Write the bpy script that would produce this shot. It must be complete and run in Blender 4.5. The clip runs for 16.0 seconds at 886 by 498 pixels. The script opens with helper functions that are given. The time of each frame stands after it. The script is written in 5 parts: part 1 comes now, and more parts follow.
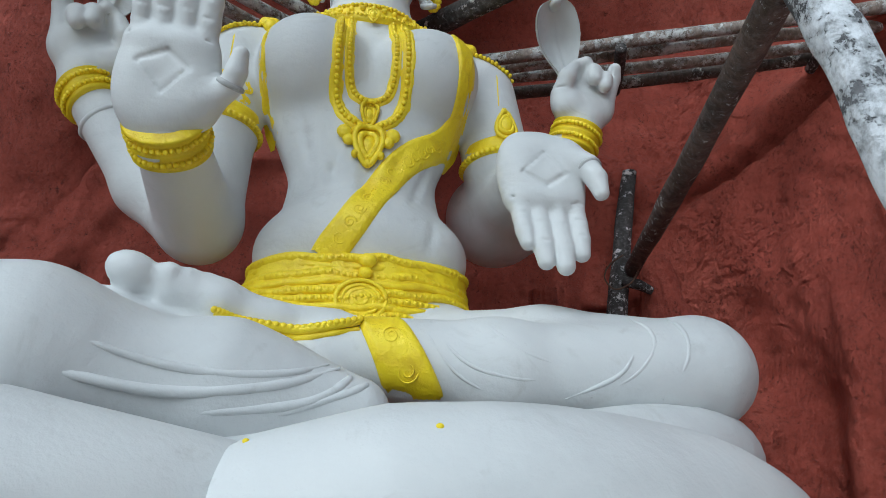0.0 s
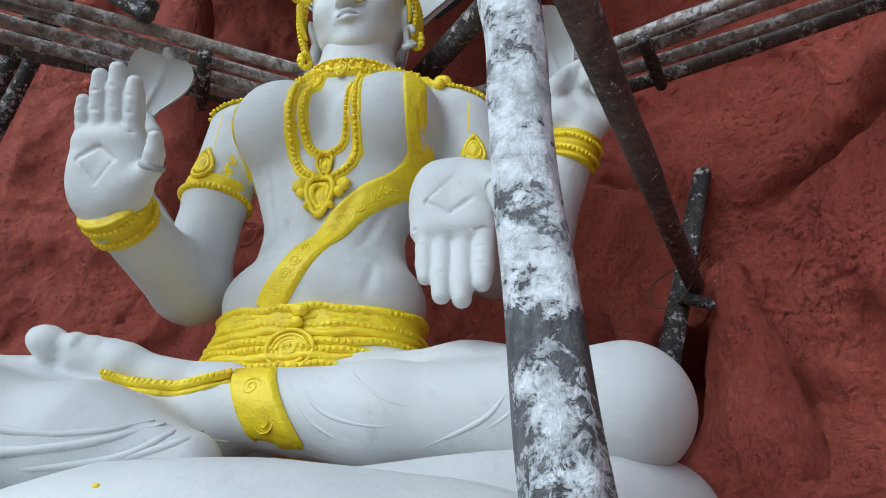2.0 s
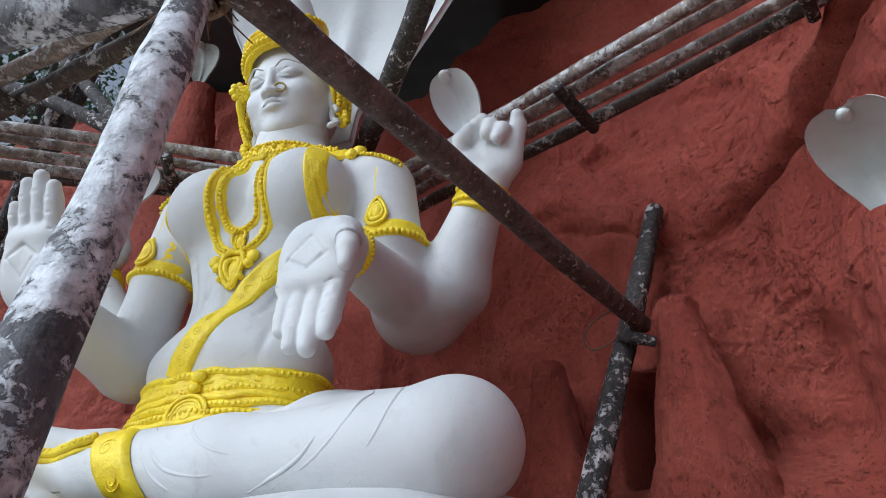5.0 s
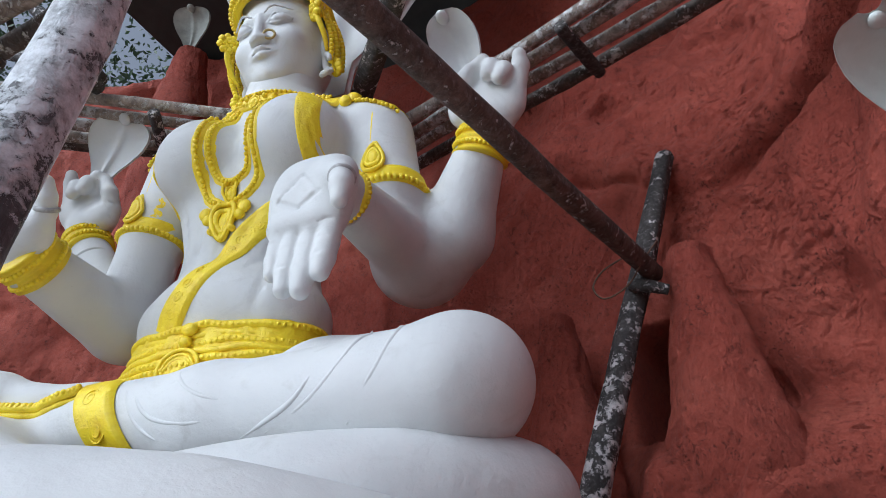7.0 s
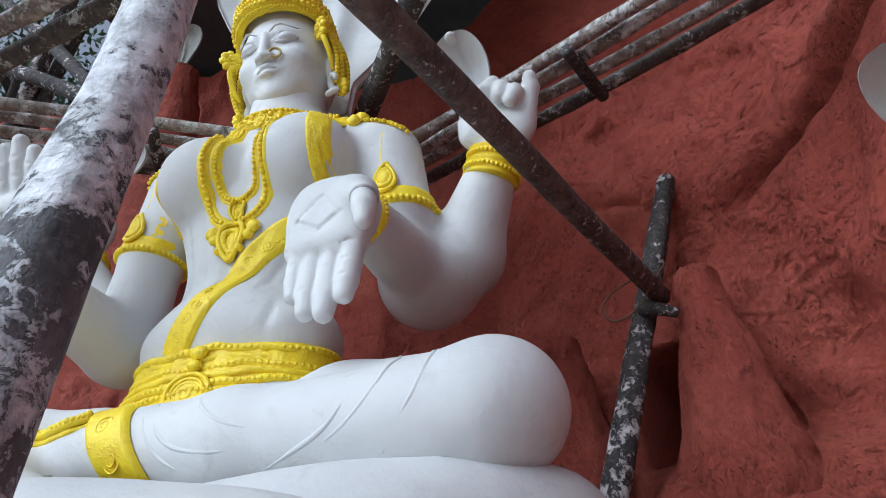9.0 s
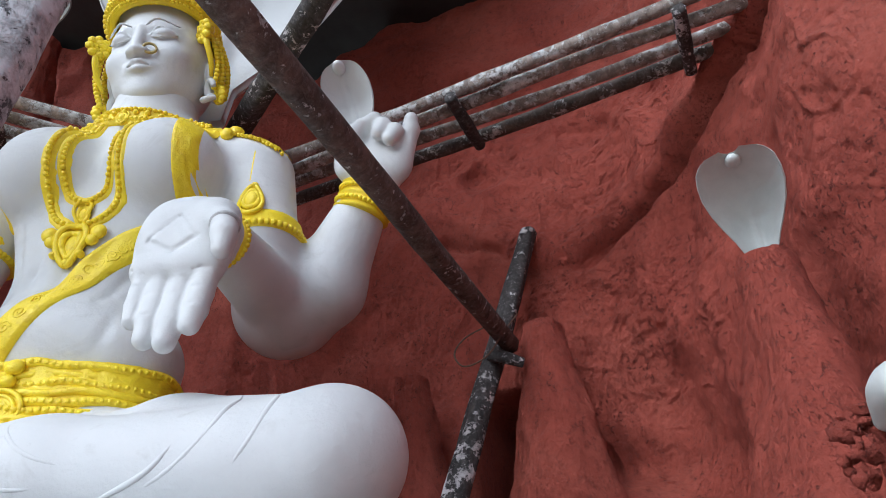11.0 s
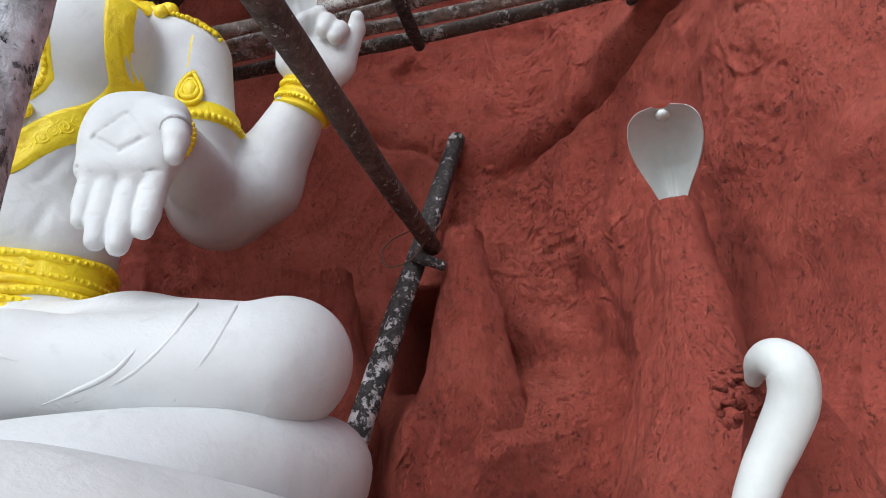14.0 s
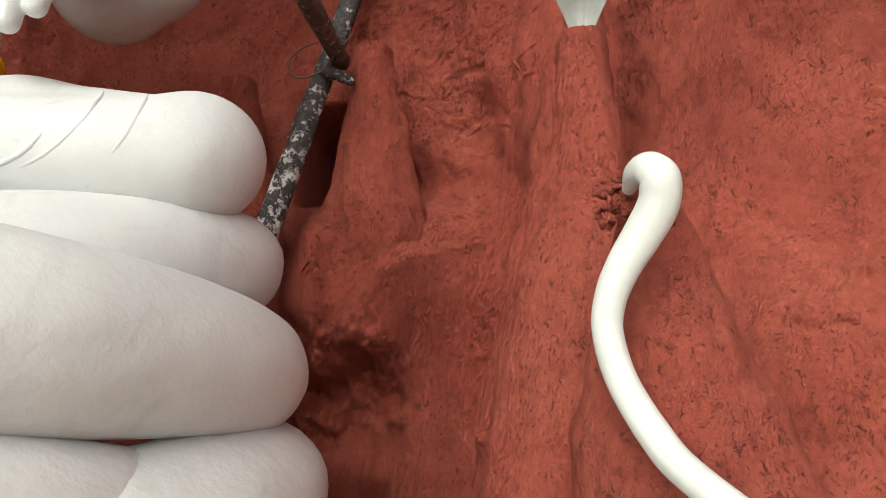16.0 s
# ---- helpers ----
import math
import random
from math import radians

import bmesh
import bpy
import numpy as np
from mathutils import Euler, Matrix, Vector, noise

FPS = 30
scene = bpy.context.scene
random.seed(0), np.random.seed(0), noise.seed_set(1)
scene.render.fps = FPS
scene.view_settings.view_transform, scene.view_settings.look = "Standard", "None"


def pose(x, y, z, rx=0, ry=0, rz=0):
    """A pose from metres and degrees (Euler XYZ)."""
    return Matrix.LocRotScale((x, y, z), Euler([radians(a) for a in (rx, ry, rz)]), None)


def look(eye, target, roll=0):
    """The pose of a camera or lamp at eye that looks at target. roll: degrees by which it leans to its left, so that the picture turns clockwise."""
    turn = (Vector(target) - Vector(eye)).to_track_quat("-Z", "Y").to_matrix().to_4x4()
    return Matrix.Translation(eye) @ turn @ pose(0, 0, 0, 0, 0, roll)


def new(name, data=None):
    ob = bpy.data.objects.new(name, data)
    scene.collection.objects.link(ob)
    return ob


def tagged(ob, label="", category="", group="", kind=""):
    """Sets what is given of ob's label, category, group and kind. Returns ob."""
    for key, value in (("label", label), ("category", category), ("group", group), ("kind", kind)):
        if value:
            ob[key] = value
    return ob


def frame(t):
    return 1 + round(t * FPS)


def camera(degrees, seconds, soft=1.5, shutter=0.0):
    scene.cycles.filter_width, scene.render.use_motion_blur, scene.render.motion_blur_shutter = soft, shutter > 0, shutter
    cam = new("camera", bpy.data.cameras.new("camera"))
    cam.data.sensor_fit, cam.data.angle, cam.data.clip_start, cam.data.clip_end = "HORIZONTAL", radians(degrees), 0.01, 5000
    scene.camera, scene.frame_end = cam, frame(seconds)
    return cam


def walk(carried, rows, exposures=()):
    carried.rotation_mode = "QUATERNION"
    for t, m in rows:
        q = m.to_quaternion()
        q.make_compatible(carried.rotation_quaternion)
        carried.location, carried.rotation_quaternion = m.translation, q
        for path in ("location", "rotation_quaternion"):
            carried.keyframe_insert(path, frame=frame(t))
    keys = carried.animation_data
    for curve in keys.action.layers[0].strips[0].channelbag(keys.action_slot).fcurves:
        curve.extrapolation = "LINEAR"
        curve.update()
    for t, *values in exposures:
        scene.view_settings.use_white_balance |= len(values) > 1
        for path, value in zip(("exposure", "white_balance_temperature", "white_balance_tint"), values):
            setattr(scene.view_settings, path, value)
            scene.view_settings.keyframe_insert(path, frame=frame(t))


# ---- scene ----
cam = camera(68.5, 16.0, 0.8)
PATH = [
    (0, (-0.016, 0.409, 1.551), (-0.055, 2.234, 2.368), -0.6),
    (0.5, (0.201, 0.439, 1.558), (-0.008, 2.235, 2.412), -1.5),
    (1, (0.425, 0.565, 1.568), (-0.006, 2.297, 2.471), 0.3),
    (1.5, (0.633, 0.615, 1.594), (0.045, 2.285, 2.526), -0.5),
    (2, (0.908, 0.658, 1.608), (0.196, 2.298, 2.504), 2.3),
    (2.5, (1.113, 0.697, 1.612), (0.345, 2.294, 2.539), 2.4),
    (3, (1.294, 0.781, 1.622), (0.476, 2.313, 2.614), 2.6),
    (3.5, (1.357, 0.834, 1.604), (0.514, 2.316, 2.65), 2.5),
    (5.8, (1.591, 1.047, 1.494), (0.583, 2.381, 2.591), 0.1),
    (6, (1.581, 1.063, 1.494), (0.539, 2.39, 2.568), -0.2),
    (6.5, (1.515, 1.125, 1.479), (0.46, 2.493, 2.487), -0.2),
    (7, (1.454, 1.128, 1.475), (0.516, 2.548, 2.527), 0.2),
    (7.5, (1.41, 1.114, 1.473), (0.532, 2.554, 2.548), -0.5),
    (8, (1.345, 1.09, 1.481), (0.445, 2.516, 2.556), -0.4),
    (8.5, (1.329, 1.08, 1.483), (0.423, 2.5, 2.561), 0.1),
    (9, (1.333, 1.071, 1.495), (0.476, 2.503, 2.597), -0.8),
    (9.5, (1.341, 1.059, 1.508), (0.583, 2.534, 2.627), -2.0),
    (10, (1.351, 1.034, 1.52), (0.711, 2.558, 2.646), -1.6),
    (10.2, (1.35, 1.069, 1.523), (0.761, 2.599, 2.668), -1.3),
    (12.3, (1.431, 0.909, 1.622), (0.977, 2.555, 2.663), -2.3),
    (12.5, (1.415, 0.901, 1.624), (0.954, 2.56, 2.641), -2.5),
    (13, (1.369, 0.877, 1.639), (0.843, 2.559, 2.584), -2.1),
    (13.5, (1.336, 0.857, 1.634), (0.855, 2.6, 2.487), -0.9),
    (14, (1.303, 0.823, 1.628), (1.061, 2.649, 2.407), -1.2),
    (14.5, (1.275, 0.811, 1.611), (1.237, 2.703, 2.258), -1.3),
    (15, (1.275, 0.81, 1.587), (1.324, 2.74, 2.11), -0.5),
    (15.5, (1.286, 0.792, 1.568), (1.427, 2.742, 1.99), 0.5),
    (16, (1.273, 0.744, 1.543), (1.326, 2.723, 1.827), -0.3),
]
EXPOSURES = [(0.0, -0.36, 5500, 0), (1.5, -0.26, 5450, 1), (3.5, -0.05, 5500, 4), (6.0, 0.0, 5500, 7), (9.0, 0.06, 5450, 6), (12.5, 0.16, 5600, 9), (14.0, 0.2, 5850, 8), (14.5, 0.25, 6200, 6), (16.0, 0.5, 6800, 2)]
walk(cam, [(t, look(eye, target, roll)) for t, eye, target, roll in PATH], EXPOSURES)

# world: overcast daylight that enters from the open front of the grotto
world = bpy.data.worlds.new("overcast_sky")
scene.world = world
world.use_nodes = True
wn = world.node_tree.nodes
sky = wn.new("ShaderNodeTexSky")
sky.sky_type = "NISHITA"
sky.sun_disc = False
sky.sun_elevation = radians(48)
sky.sun_rotation = radians(203)
sky.air_density, sky.dust_density, sky.ozone_density = 0.7, 5.0, 1.0
haze = wn.new("ShaderNodeHueSaturation")
haze.inputs["Saturation"].default_value = 0.4
world.node_tree.links.new(sky.outputs[0], haze.inputs["Color"])
world.node_tree.links.new(haze.outputs[0], wn["Background"].inputs[0])
wn["Background"].inputs[1].default_value = 0.118
sun_data = bpy.data.lights.new("sun", "SUN")
sun_data.energy, sun_data.angle, sun_data.color = 2.2, radians(60), (1.0, 0.985, 0.96)
sun = new("sun", sun_data)
sun.matrix_world = look((-3.6, -6.3, 6.0), (0.2, 2.6, 2.4))


# ---- materials ----
def mat(name):
    m = bpy.data.materials.new(name)
    m.use_nodes = True
    t = m.node_tree
    return m, t.nodes, t.links, t.nodes["Principled BSDF"]


def noise_node(n, l, scale, detail=4.0, rough=0.6, vec=None, dist=0.0):
    a = n.new("ShaderNodeTexNoise")
    a.inputs["Scale"].default_value = scale
    a.inputs["Detail"].default_value = detail
    a.inputs["Roughness"].default_value = rough
    a.inputs["Distortion"].default_value = dist
    if vec is not None:
        l.new(vec, a.inputs["Vector"])
    return a.outputs["Fac"]


def ramp(n, l, fac, stops):
    r = n.new("ShaderNodeValToRGB")
    e = r.color_ramp.elements
    while len(e) < len(stops):
        e.new(0.5)
    for k, (p, c) in zip(e, stops):
        k.position, k.color = p, (*c, 1)
    l.new(fac, r.inputs[0])
    return r.outputs[0]


def mix(n, l, fac, a, b, mode="MIX"):
    x = n.new("ShaderNodeMix")
    x.data_type, x.blend_type = "RGBA", mode
    for v, i in ((fac, 0), (a, 6), (b, 7)):
        if isinstance(v, (int, float)):
            x.inputs[i].default_value = v
        elif isinstance(v, tuple):
            x.inputs[i].default_value = (*v, 1)
        else:
            l.new(v, x.inputs[i])
    return x.outputs[2]


def bump(n, l, height, strength, distance, under=None):
    b = n.new("ShaderNodeBump")
    b.inputs["Strength"].default_value = strength
    b.inputs["Distance"].default_value = distance
    l.new(height, b.inputs["Height"])
    if under is not None:
        l.new(under, b.inputs["Normal"])
    return b.outputs[0]


def coords(n, which="Object", scale=None, l=None):
    c = n.new("ShaderNodeTexCoord").outputs[which]
    if scale:
        m = n.new("ShaderNodeMapping")
        m.inputs["Scale"].default_value = scale
        l.new(c, m.inputs[0])
        c = m.outputs[0]
    return c


def plaster_white():
    m, n, l, p = mat("white_primer")
    c = coords(n)
    big = ramp(n, l, noise_node(n, l, 2.6, 5, 0.6, c, 0.4), [(0.25, (0.53, 0.54, 0.545)), (0.5, (0.615, 0.628, 0.63)), (0.75, (0.66, 0.668, 0.663))])
    smudge = ramp(n, l, noise_node(n, l, 7.0, 6, 0.65, c, 0.8), [(0.30, (0.80, 0.79, 0.77)), (0.42, (1, 1, 1))])
    col = mix(n, l, 0.55, big, smudge, "MULTIPLY")
    scuff = ramp(n, l, noise_node(n, l, 38.0, 5, 0.7, c), [(0.24, (0.62, 0.61, 0.58)), (0.31, (1, 1, 1))])
    col = mix(n, l, 0.4, col, scuff, "MULTIPLY")
    l.new(col, p.inputs["Base Color"])
    p.inputs["Roughness"].default_value = 0.62
    b = bump(n, l, noise_node(n, l, 13, 5, 0.6, c), 0.28, 0.02)
    b = bump(n, l, noise_node(n, l, 140, 4, 0.65, c), 0.14, 0.004, b)
    l.new(b, p.inputs["Normal"])
    return m


def paint_yellow():
    m, n, l, p = mat("yellow_paint")
    c = coords(n)
    col = ramp(n, l, noise_node(n, l, 11.0, 6, 0.65, c, 0.6), [(0.28, (0.74, 0.51, 0.006)), (0.5, (0.90, 0.69, 0.007)), (0.75, (0.93, 0.73, 0.012))])
    l.new(col, p.inputs["Base Color"])
    p.inputs["Roughness"].default_value = 0.45
    b = bump(n, l, noise_node(n, l, 45, 5, 0.6, c, 0.5), 0.45, 0.012)
    b = bump(n, l, noise_node(n, l, 170, 3, 0.6, c), 0.2, 0.004, b)
    l.new(b, p.inputs["Normal"])
    return m


def red_plaster():
    m, n, l, p = mat("red_oxide_cement")
    c = coords(n)
    big = ramp(n, l, noise_node(n, l, 1.1, 6, 0.6, c, 0.7), [(0.25, (0.30, 0.057, 0.038)), (0.5, (0.41, 0.084, 0.055)), (0.75, (0.51, 0.127, 0.086))])
    fine = ramp(n, l, noise_node(n, l, 30, 8, 0.75, c, 0.4), [(0.30, (0.48, 0.45, 0.45)), (0.48, (0.96, 0.96, 0.96)), (0.75, (1.22, 1.2, 1.18))])
    col = mix(n, l, 0.65, big, fine, "MULTIPLY")
    # clustered pits in relief, with the shade inside them painted into the colour
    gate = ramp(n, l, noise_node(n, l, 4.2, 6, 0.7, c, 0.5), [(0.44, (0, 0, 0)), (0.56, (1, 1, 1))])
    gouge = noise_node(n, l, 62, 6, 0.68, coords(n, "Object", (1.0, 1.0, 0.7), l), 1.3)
    pit_shade = ramp(n, l, gouge, [(0.385, (0.24, 0.21, 0.21)), (0.43, (1, 1, 1))])
    shaded_pits = mix(n, l, gate, (1.0, 1.0, 1.0), pit_shade)
    col = mix(n, l, 0.7, col, shaded_pits, "MULTIPLY")
    flecks = ramp(n, l, noise_node(n, l, 120, 2, 0.5, c), [(0.74, (0, 0, 0)), (0.80, (1, 1, 1))])
    col = mix(n, l, flecks, col, (0.48, 0.22, 0.18))
    l.new(col, p.inputs["Base Color"])
    p.inputs["Roughness"].default_value = 0.78
    p.inputs["Specular IOR Level"].default_value = 0.32
    trowel = noise_node(n, l, 9, 6, 0.65, coords(n, "Object", (1.0, 1.0, 0.35), l), 1.2)
    b = bump(n, l, trowel, 0.6, 0.06)
    b = bump(n, l, noise_node(n, l, 48, 7, 0.75, c, 0.4), 0.95, 0.026, b)
    b = bump(n, l, noise_node(n, l, 150, 4, 0.7, c), 0.35, 0.005, b)
    b = bump(n, l, shaded_pits, 1.0, 0.05, b)
    l.new(b, p.inputs["Normal"])
    return m


def bark(name, dark, pale, lime_at, lime=(0.62, 0.62, 0.60), spill=0.0, size=9.0, bands=()):
    """Scaffold wood: grey-brown bark with spilt lime wash where the noise passes lime_at; spill: how much it comes in splashes."""
    m, n, l, p = mat(name)
    c = coords(n)
    long = coords(n, "Object", (1.0, 1.0, 0.22), l)

    def add(a, b, k, base):
        f = n.new("ShaderNodeMath")
        f.operation = "MULTIPLY_ADD"
        l.new(a, f.inputs[0])
        f.inputs[1].default_value, f.inputs[2].default_value = k, base
        if b is None:
            return f.outputs[0]
        g = n.new("ShaderNodeMath")
        g.operation = "ADD"
        l.new(f.outputs[0], g.inputs[0])
        l.new(b, g.inputs[1])
        return g.outputs[0]

    grain = ramp(n, l, noise_node(n, l, 26, 6, 0.7, long, 0.5), [(0.3, dark), (0.62, pale)])
    blot = ramp(n, l, noise_node(n, l, 6, 4, 0.6, c), [(0.35, (0.55, 0.53, 0.52)), (0.65, (1.2, 1.17, 1.15))])
    col = mix(n, l, 0.8, grain, blot, "MULTIPLY")
    dust = ramp(n, l, noise_node(n, l, 55, 5, 0.75, c), [(0.50, (0, 0, 0)), (0.75, (0.35, 0.35, 0.35))])
    col = mix(n, l, dust, col, tuple(0.55 * v for v in lime))
    patch = noise_node(n, l, size, 5, 0.65, c, 0.3)
    patch = add(noise_node(n, l, 48, 6, 0.8, c, 0.5), patch, 0.8, -0.40)
    if spill:
        patch = add(noise_node(n, l, 3.3, 2, 0.5, c), patch, spill, -0.5 * spill)
    if bands:
        # the lime was poured at certain heights: stops of height and amount
        sep = n.new("ShaderNodeSeparateXYZ")
        l.new(c, sep.inputs[0])
        high = add(noise_node(n, l, 7, 4, 0.6, c), add(sep.outputs[2], None, 0.25, 0.0), 0.09, -0.045)
        splash = ramp(n, l, high, [(z * 0.25, (0.5 + a,) * 3) for z, a in bands])
        patch = add(splash, patch, 1.0, -0.5)
    mask = ramp(n, l, patch, [(lime_at - 0.012, (0, 0, 0)), (lime_at + 0.012, (0.8, 0.8, 0.8)), (lime_at + 0.07, (1, 1, 1))])
    tone = ramp(n, l, noise_node(n, l, 30, 5, 0.7, c), [(0.34, tuple(0.45 * v for v in lime)), (0.5, tuple(0.85 * v for v in lime)), (0.6, lime)])
    col = mix(n, l, mask, col, tone)
    l.new(col, p.inputs["Base Color"])
    p.inputs["Roughness"].default_value = 0.8
    b = bump(n, l, noise_node(n, l, 30, 6, 0.7, long, 0.6), 0.4, 0.012)
    b = bump(n, l, noise_node(n, l, 22, 6, 0.7, c, 0.8), 0.6, 0.02, b)
    b = bump(n, l, noise_node(n, l, 130, 4, 0.7, c), 0.5, 0.004, b)
    b = bump(n, l, mask, 0.8, 0.006, b)
    l.new(b, p.inputs["Normal"])
    return m


def simple(name, color, rough=0.6, vary=0.25, scale=18.0, bump_h=0.004, metal=0.0):
    m, n, l, p = mat(name)
    c = coords(n)
    lo = tuple(v * (1 - vary) for v in color)
    hi = tuple(min(1.0, v * (1 + vary)) for v in color)
    l.new(ramp(n, l, noise_node(n, l, scale, 5, 0.65, c, 0.3), [(0.3, lo), (0.7, hi)]), p.inputs["Base Color"])
    p.inputs["Roughness"].default_value = rough
    p.inputs["Metallic"].default_value = metal
    l.new(bump(n, l, noise_node(n, l, scale * 4, 4, 0.6, c), 0.4, bump_h), p.inputs["Normal"])
    return m


WHITE = plaster_white()
YELLOW = paint_yellow()
RED = red_plaster()
BARK_LIMED = bark("limed_tree_bark", (0.016, 0.017, 0.020), (0.19, 0.195, 0.21), 0.56, (0.78, 0.81, 0.85), 0.3, 11.0, ((0.5, 0.05), (1.68, 0.02), (1.76, -0.04), (1.86, -0.03), (1.97, 0.14), (2.32, 0.14), (2.60, 0.06)))
BARK_BROWN = bark("brown_tree_bark", (0.030, 0.020, 0.017), (0.15, 0.105, 0.088), 0.645, (0.66, 0.65, 0.64), 0.2, 26.0)
BARK_DARK = bark("dark_tree_bark", (0.010, 0.009, 0.009), (0.055, 0.048, 0.046), 0.60, (0.70, 0.66, 0.66), 0.35, 20.0, ((0.5, 0.05), (1.9, 0.11), (2.2, 0.08), (2.5, 0.0), (3.9, 0.0)))
CANE = bark("weathered_cane", (0.10, 0.075, 0.062), (0.42, 0.355, 0.31), 0.53, (0.68, 0.67, 0.66), 0.3, 14.0)
CANE_DARK = bark("dark_cane", (0.022, 0.017, 0.015), (0.11, 0.085, 0.07), 0.60)
CREAM = simple("cream_primer", (0.56, 0.58, 0.56), 0.55, 0.09, 9.0, 0.003)
CEMENT = simple("grey_cement", (0.42, 0.42, 0.42), 0.85, 0.3, 30.0)
ROPE = simple("coir_rope", (0.20, 0.125, 0.075), 0.9, 0.4, 90.0, 0.006)
WIRE = simple("rusty_wire", (0.13, 0.075, 0.05), 0.6, 0.3, 60.0, 0.001, 0.5)
ROOF = simple("dark_tarpaulin", (0.022, 0.026, 0.026), 0.6, 0.4, 3.0, 0.01)
EARTH = simple("pale_dry_earth", (0.38, 0.33, 0.28), 0.95, 0.35, 6.0, 0.03)
LEAF = simple("leaf", (0.045, 0.085, 0.035), 0.5, 0.5, 2.0, 0.002)
TRUNK = simple("tree_bark", (0.05, 0.042, 0.035), 0.9, 0.4, 14.0, 0.02)
GREEN = simple("dull_pale_primer", (0.36, 0.37, 0.34), 0.6, 0.25, 12.0)


# ---- mesh tools ----
def mesh_object(name, verts, faces, materials, parent=None, label="", index=None, smooth=True):
    me = bpy.data.meshes.new(name)
    me.from_pydata([tuple(v) for v in np.asarray(verts, float)], [], [tuple(int(i) for i in f) for f in faces])
    for m in (materials if isinstance(materials, (list, tuple)) else [materials]):
        me.materials.append(m)
    if index is not None:
        me.polygons.foreach_set("material_index", np.asarray(index, np.int32))
    me.polygons.foreach_set("use_smooth", np.full(len(me.polygons), smooth))
    me.update()
    ob = new(name, me)
    if parent is not None:
        ob.parent = parent
    if label:
        ob["label"] = label
    return ob


class Build:
    """Collects pieces of one mesh with a material index for each face."""

    def __init__(self):
        self.v, self.f, self.i, self.n = [], [], [], 0

    def add(self, verts, faces, index=0):
        verts = np.asarray(verts, float)
        self.v.append(verts)
        self.f += [tuple(int(k) + self.n for k in f) for f in faces]
        self.i += [index] * len(faces)
        self.n += len(verts)

    def make(self, name, materials, parent=None, label=""):
        return mesh_object(name, np.concatenate(self.v), self.f, materials, parent, label, self.i)


def lattice(ix, iy, iz, seed):
    h = (ix.astype(np.int64) * 374761393 + iy.astype(np.int64) * 668265263 + iz.astype(np.int64) * 2147483647 + seed * 974711) & 0x7FFFFFFF
    h = ((h ^ (h >> 13)) * 1274126177) & 0x7FFFFFFF
    h = ((h ^ (h >> 15)) * 668265263) & 0x7FFFFFFF
    return (h ^ (h >> 16)) % 65536 / 32767.5 - 1.0


def vnoise(p, scale, seed=0):
    """Smooth value noise in -1..1 at the points p."""
    q = np.asarray(p) * scale
    i = np.floor(q).astype(np.int64)
    f = q - i
    f = f * f * f * (f * (f * 6 - 15) + 10)
    out = 0
    for dx in (0, 1):
        for dy in (0, 1):
            for dz in (0, 1):
                w = (f[..., 0] if dx else 1 - f[..., 0]) * (f[..., 1] if dy else 1 - f[..., 1]) * (f[..., 2] if dz else 1 - f[..., 2])
                out = out + w * lattice(i[..., 0] + dx, i[..., 1] + dy, i[..., 2] + dz, seed)
    return out


def fbm(p, scale, octaves=4, seed=0, gain=0.5):
    out, a = 0, 1.0
    for k in range(octaves):
        out = out + a * vnoise(p, scale * 2 ** k, seed + 17 * k)
        a *= gain
    return out


def spline(points, count):
    """Catmull-Rom through points, count samples."""
    P = np.asarray(points, float)
    P = np.vstack([2 * P[0] - P[1], P, 2 * P[-1] - P[-2]])
    t = np.linspace(0, len(P) - 3 - 1e-9, count)
    k = t.astype(int)
    u = (t - k)[:, None]
    a, b, c, d = P[k], P[k + 1], P[k + 2], P[k + 3]
    return 0.5 * (2 * b + (c - a) * u + (2 * a - 5 * b + 4 * c - d) * u ** 2 + (3 * b - a - 3 * c + d) * u ** 3)


def axes_along(path):
    d = np.gradient(path, axis=0)
    d /= np.linalg.norm(d, axis=1)[:, None]
    ref = np.array([0.0, 0.0, 1.0]) if abs(d[0][2]) < 0.9 else np.array([0.0, 1.0, 0.0])
    a = []
    s = np.cross(d[0], ref)
    for k in d:
        s = s - k * (s @ k)
        s /= np.linalg.norm(s)
        a.append(s)
    a = np.array(a)
    return d, a, np.cross(d, a)


def tube(points, radius, count=24, sides=14, rough=0.0, seed=0, knots=(), squash=1.0, closed=False):
    """A round limb along a spline; radius is one number or a list to be spread along it."""
    path = spline(points, count)
    r = np.interp(np.linspace(0, 1, count), np.linspace(0, 1, np.size(radius)), np.atleast_1d(radius))
    d, a, b = axes_along(path)
    th = np.linspace(0, 2 * np.pi, sides, endpoint=False)
    ring = a[:, None] * np.cos(th)[None, :, None] + b[:, None] * np.sin(th)[None, :, None] * squash
    rr = np.repeat(r[:, None], sides, 1)
    if rough:
        rr = rr * (1 + rough * fbm(path[:, None] * 0.6 + ring * 0.35, 5.0, 3, seed))
    for at, size in knots:
        s = np.linspace(0, 1, count)
        rr = rr * (1 + size * np.exp(-((s - at) / 0.02) ** 2))[:, None]
    v = (path[:, None] + ring * rr[:, :, None]).reshape(-1, 3)
    f = []
    for i in range(count - 1):
        for j in range(sides):
            k = (j + 1) % sides
            f.append((i * sides + j, (i + 1) * sides + j, (i + 1) * sides + k, i * sides + k))
    n = len(v)
    v = np.vstack([v, path[:1] - d[:1] * 0.15 * r[0], path[-1:] + d[-1:] * 0.15 * r[-1]])
    for j in range(sides):
        k = (j + 1) % sides
        f.append((n, j, k))
        f.append((n + 1, (count - 1) * sides + k, (count - 1) * sides + j))
    return v, f


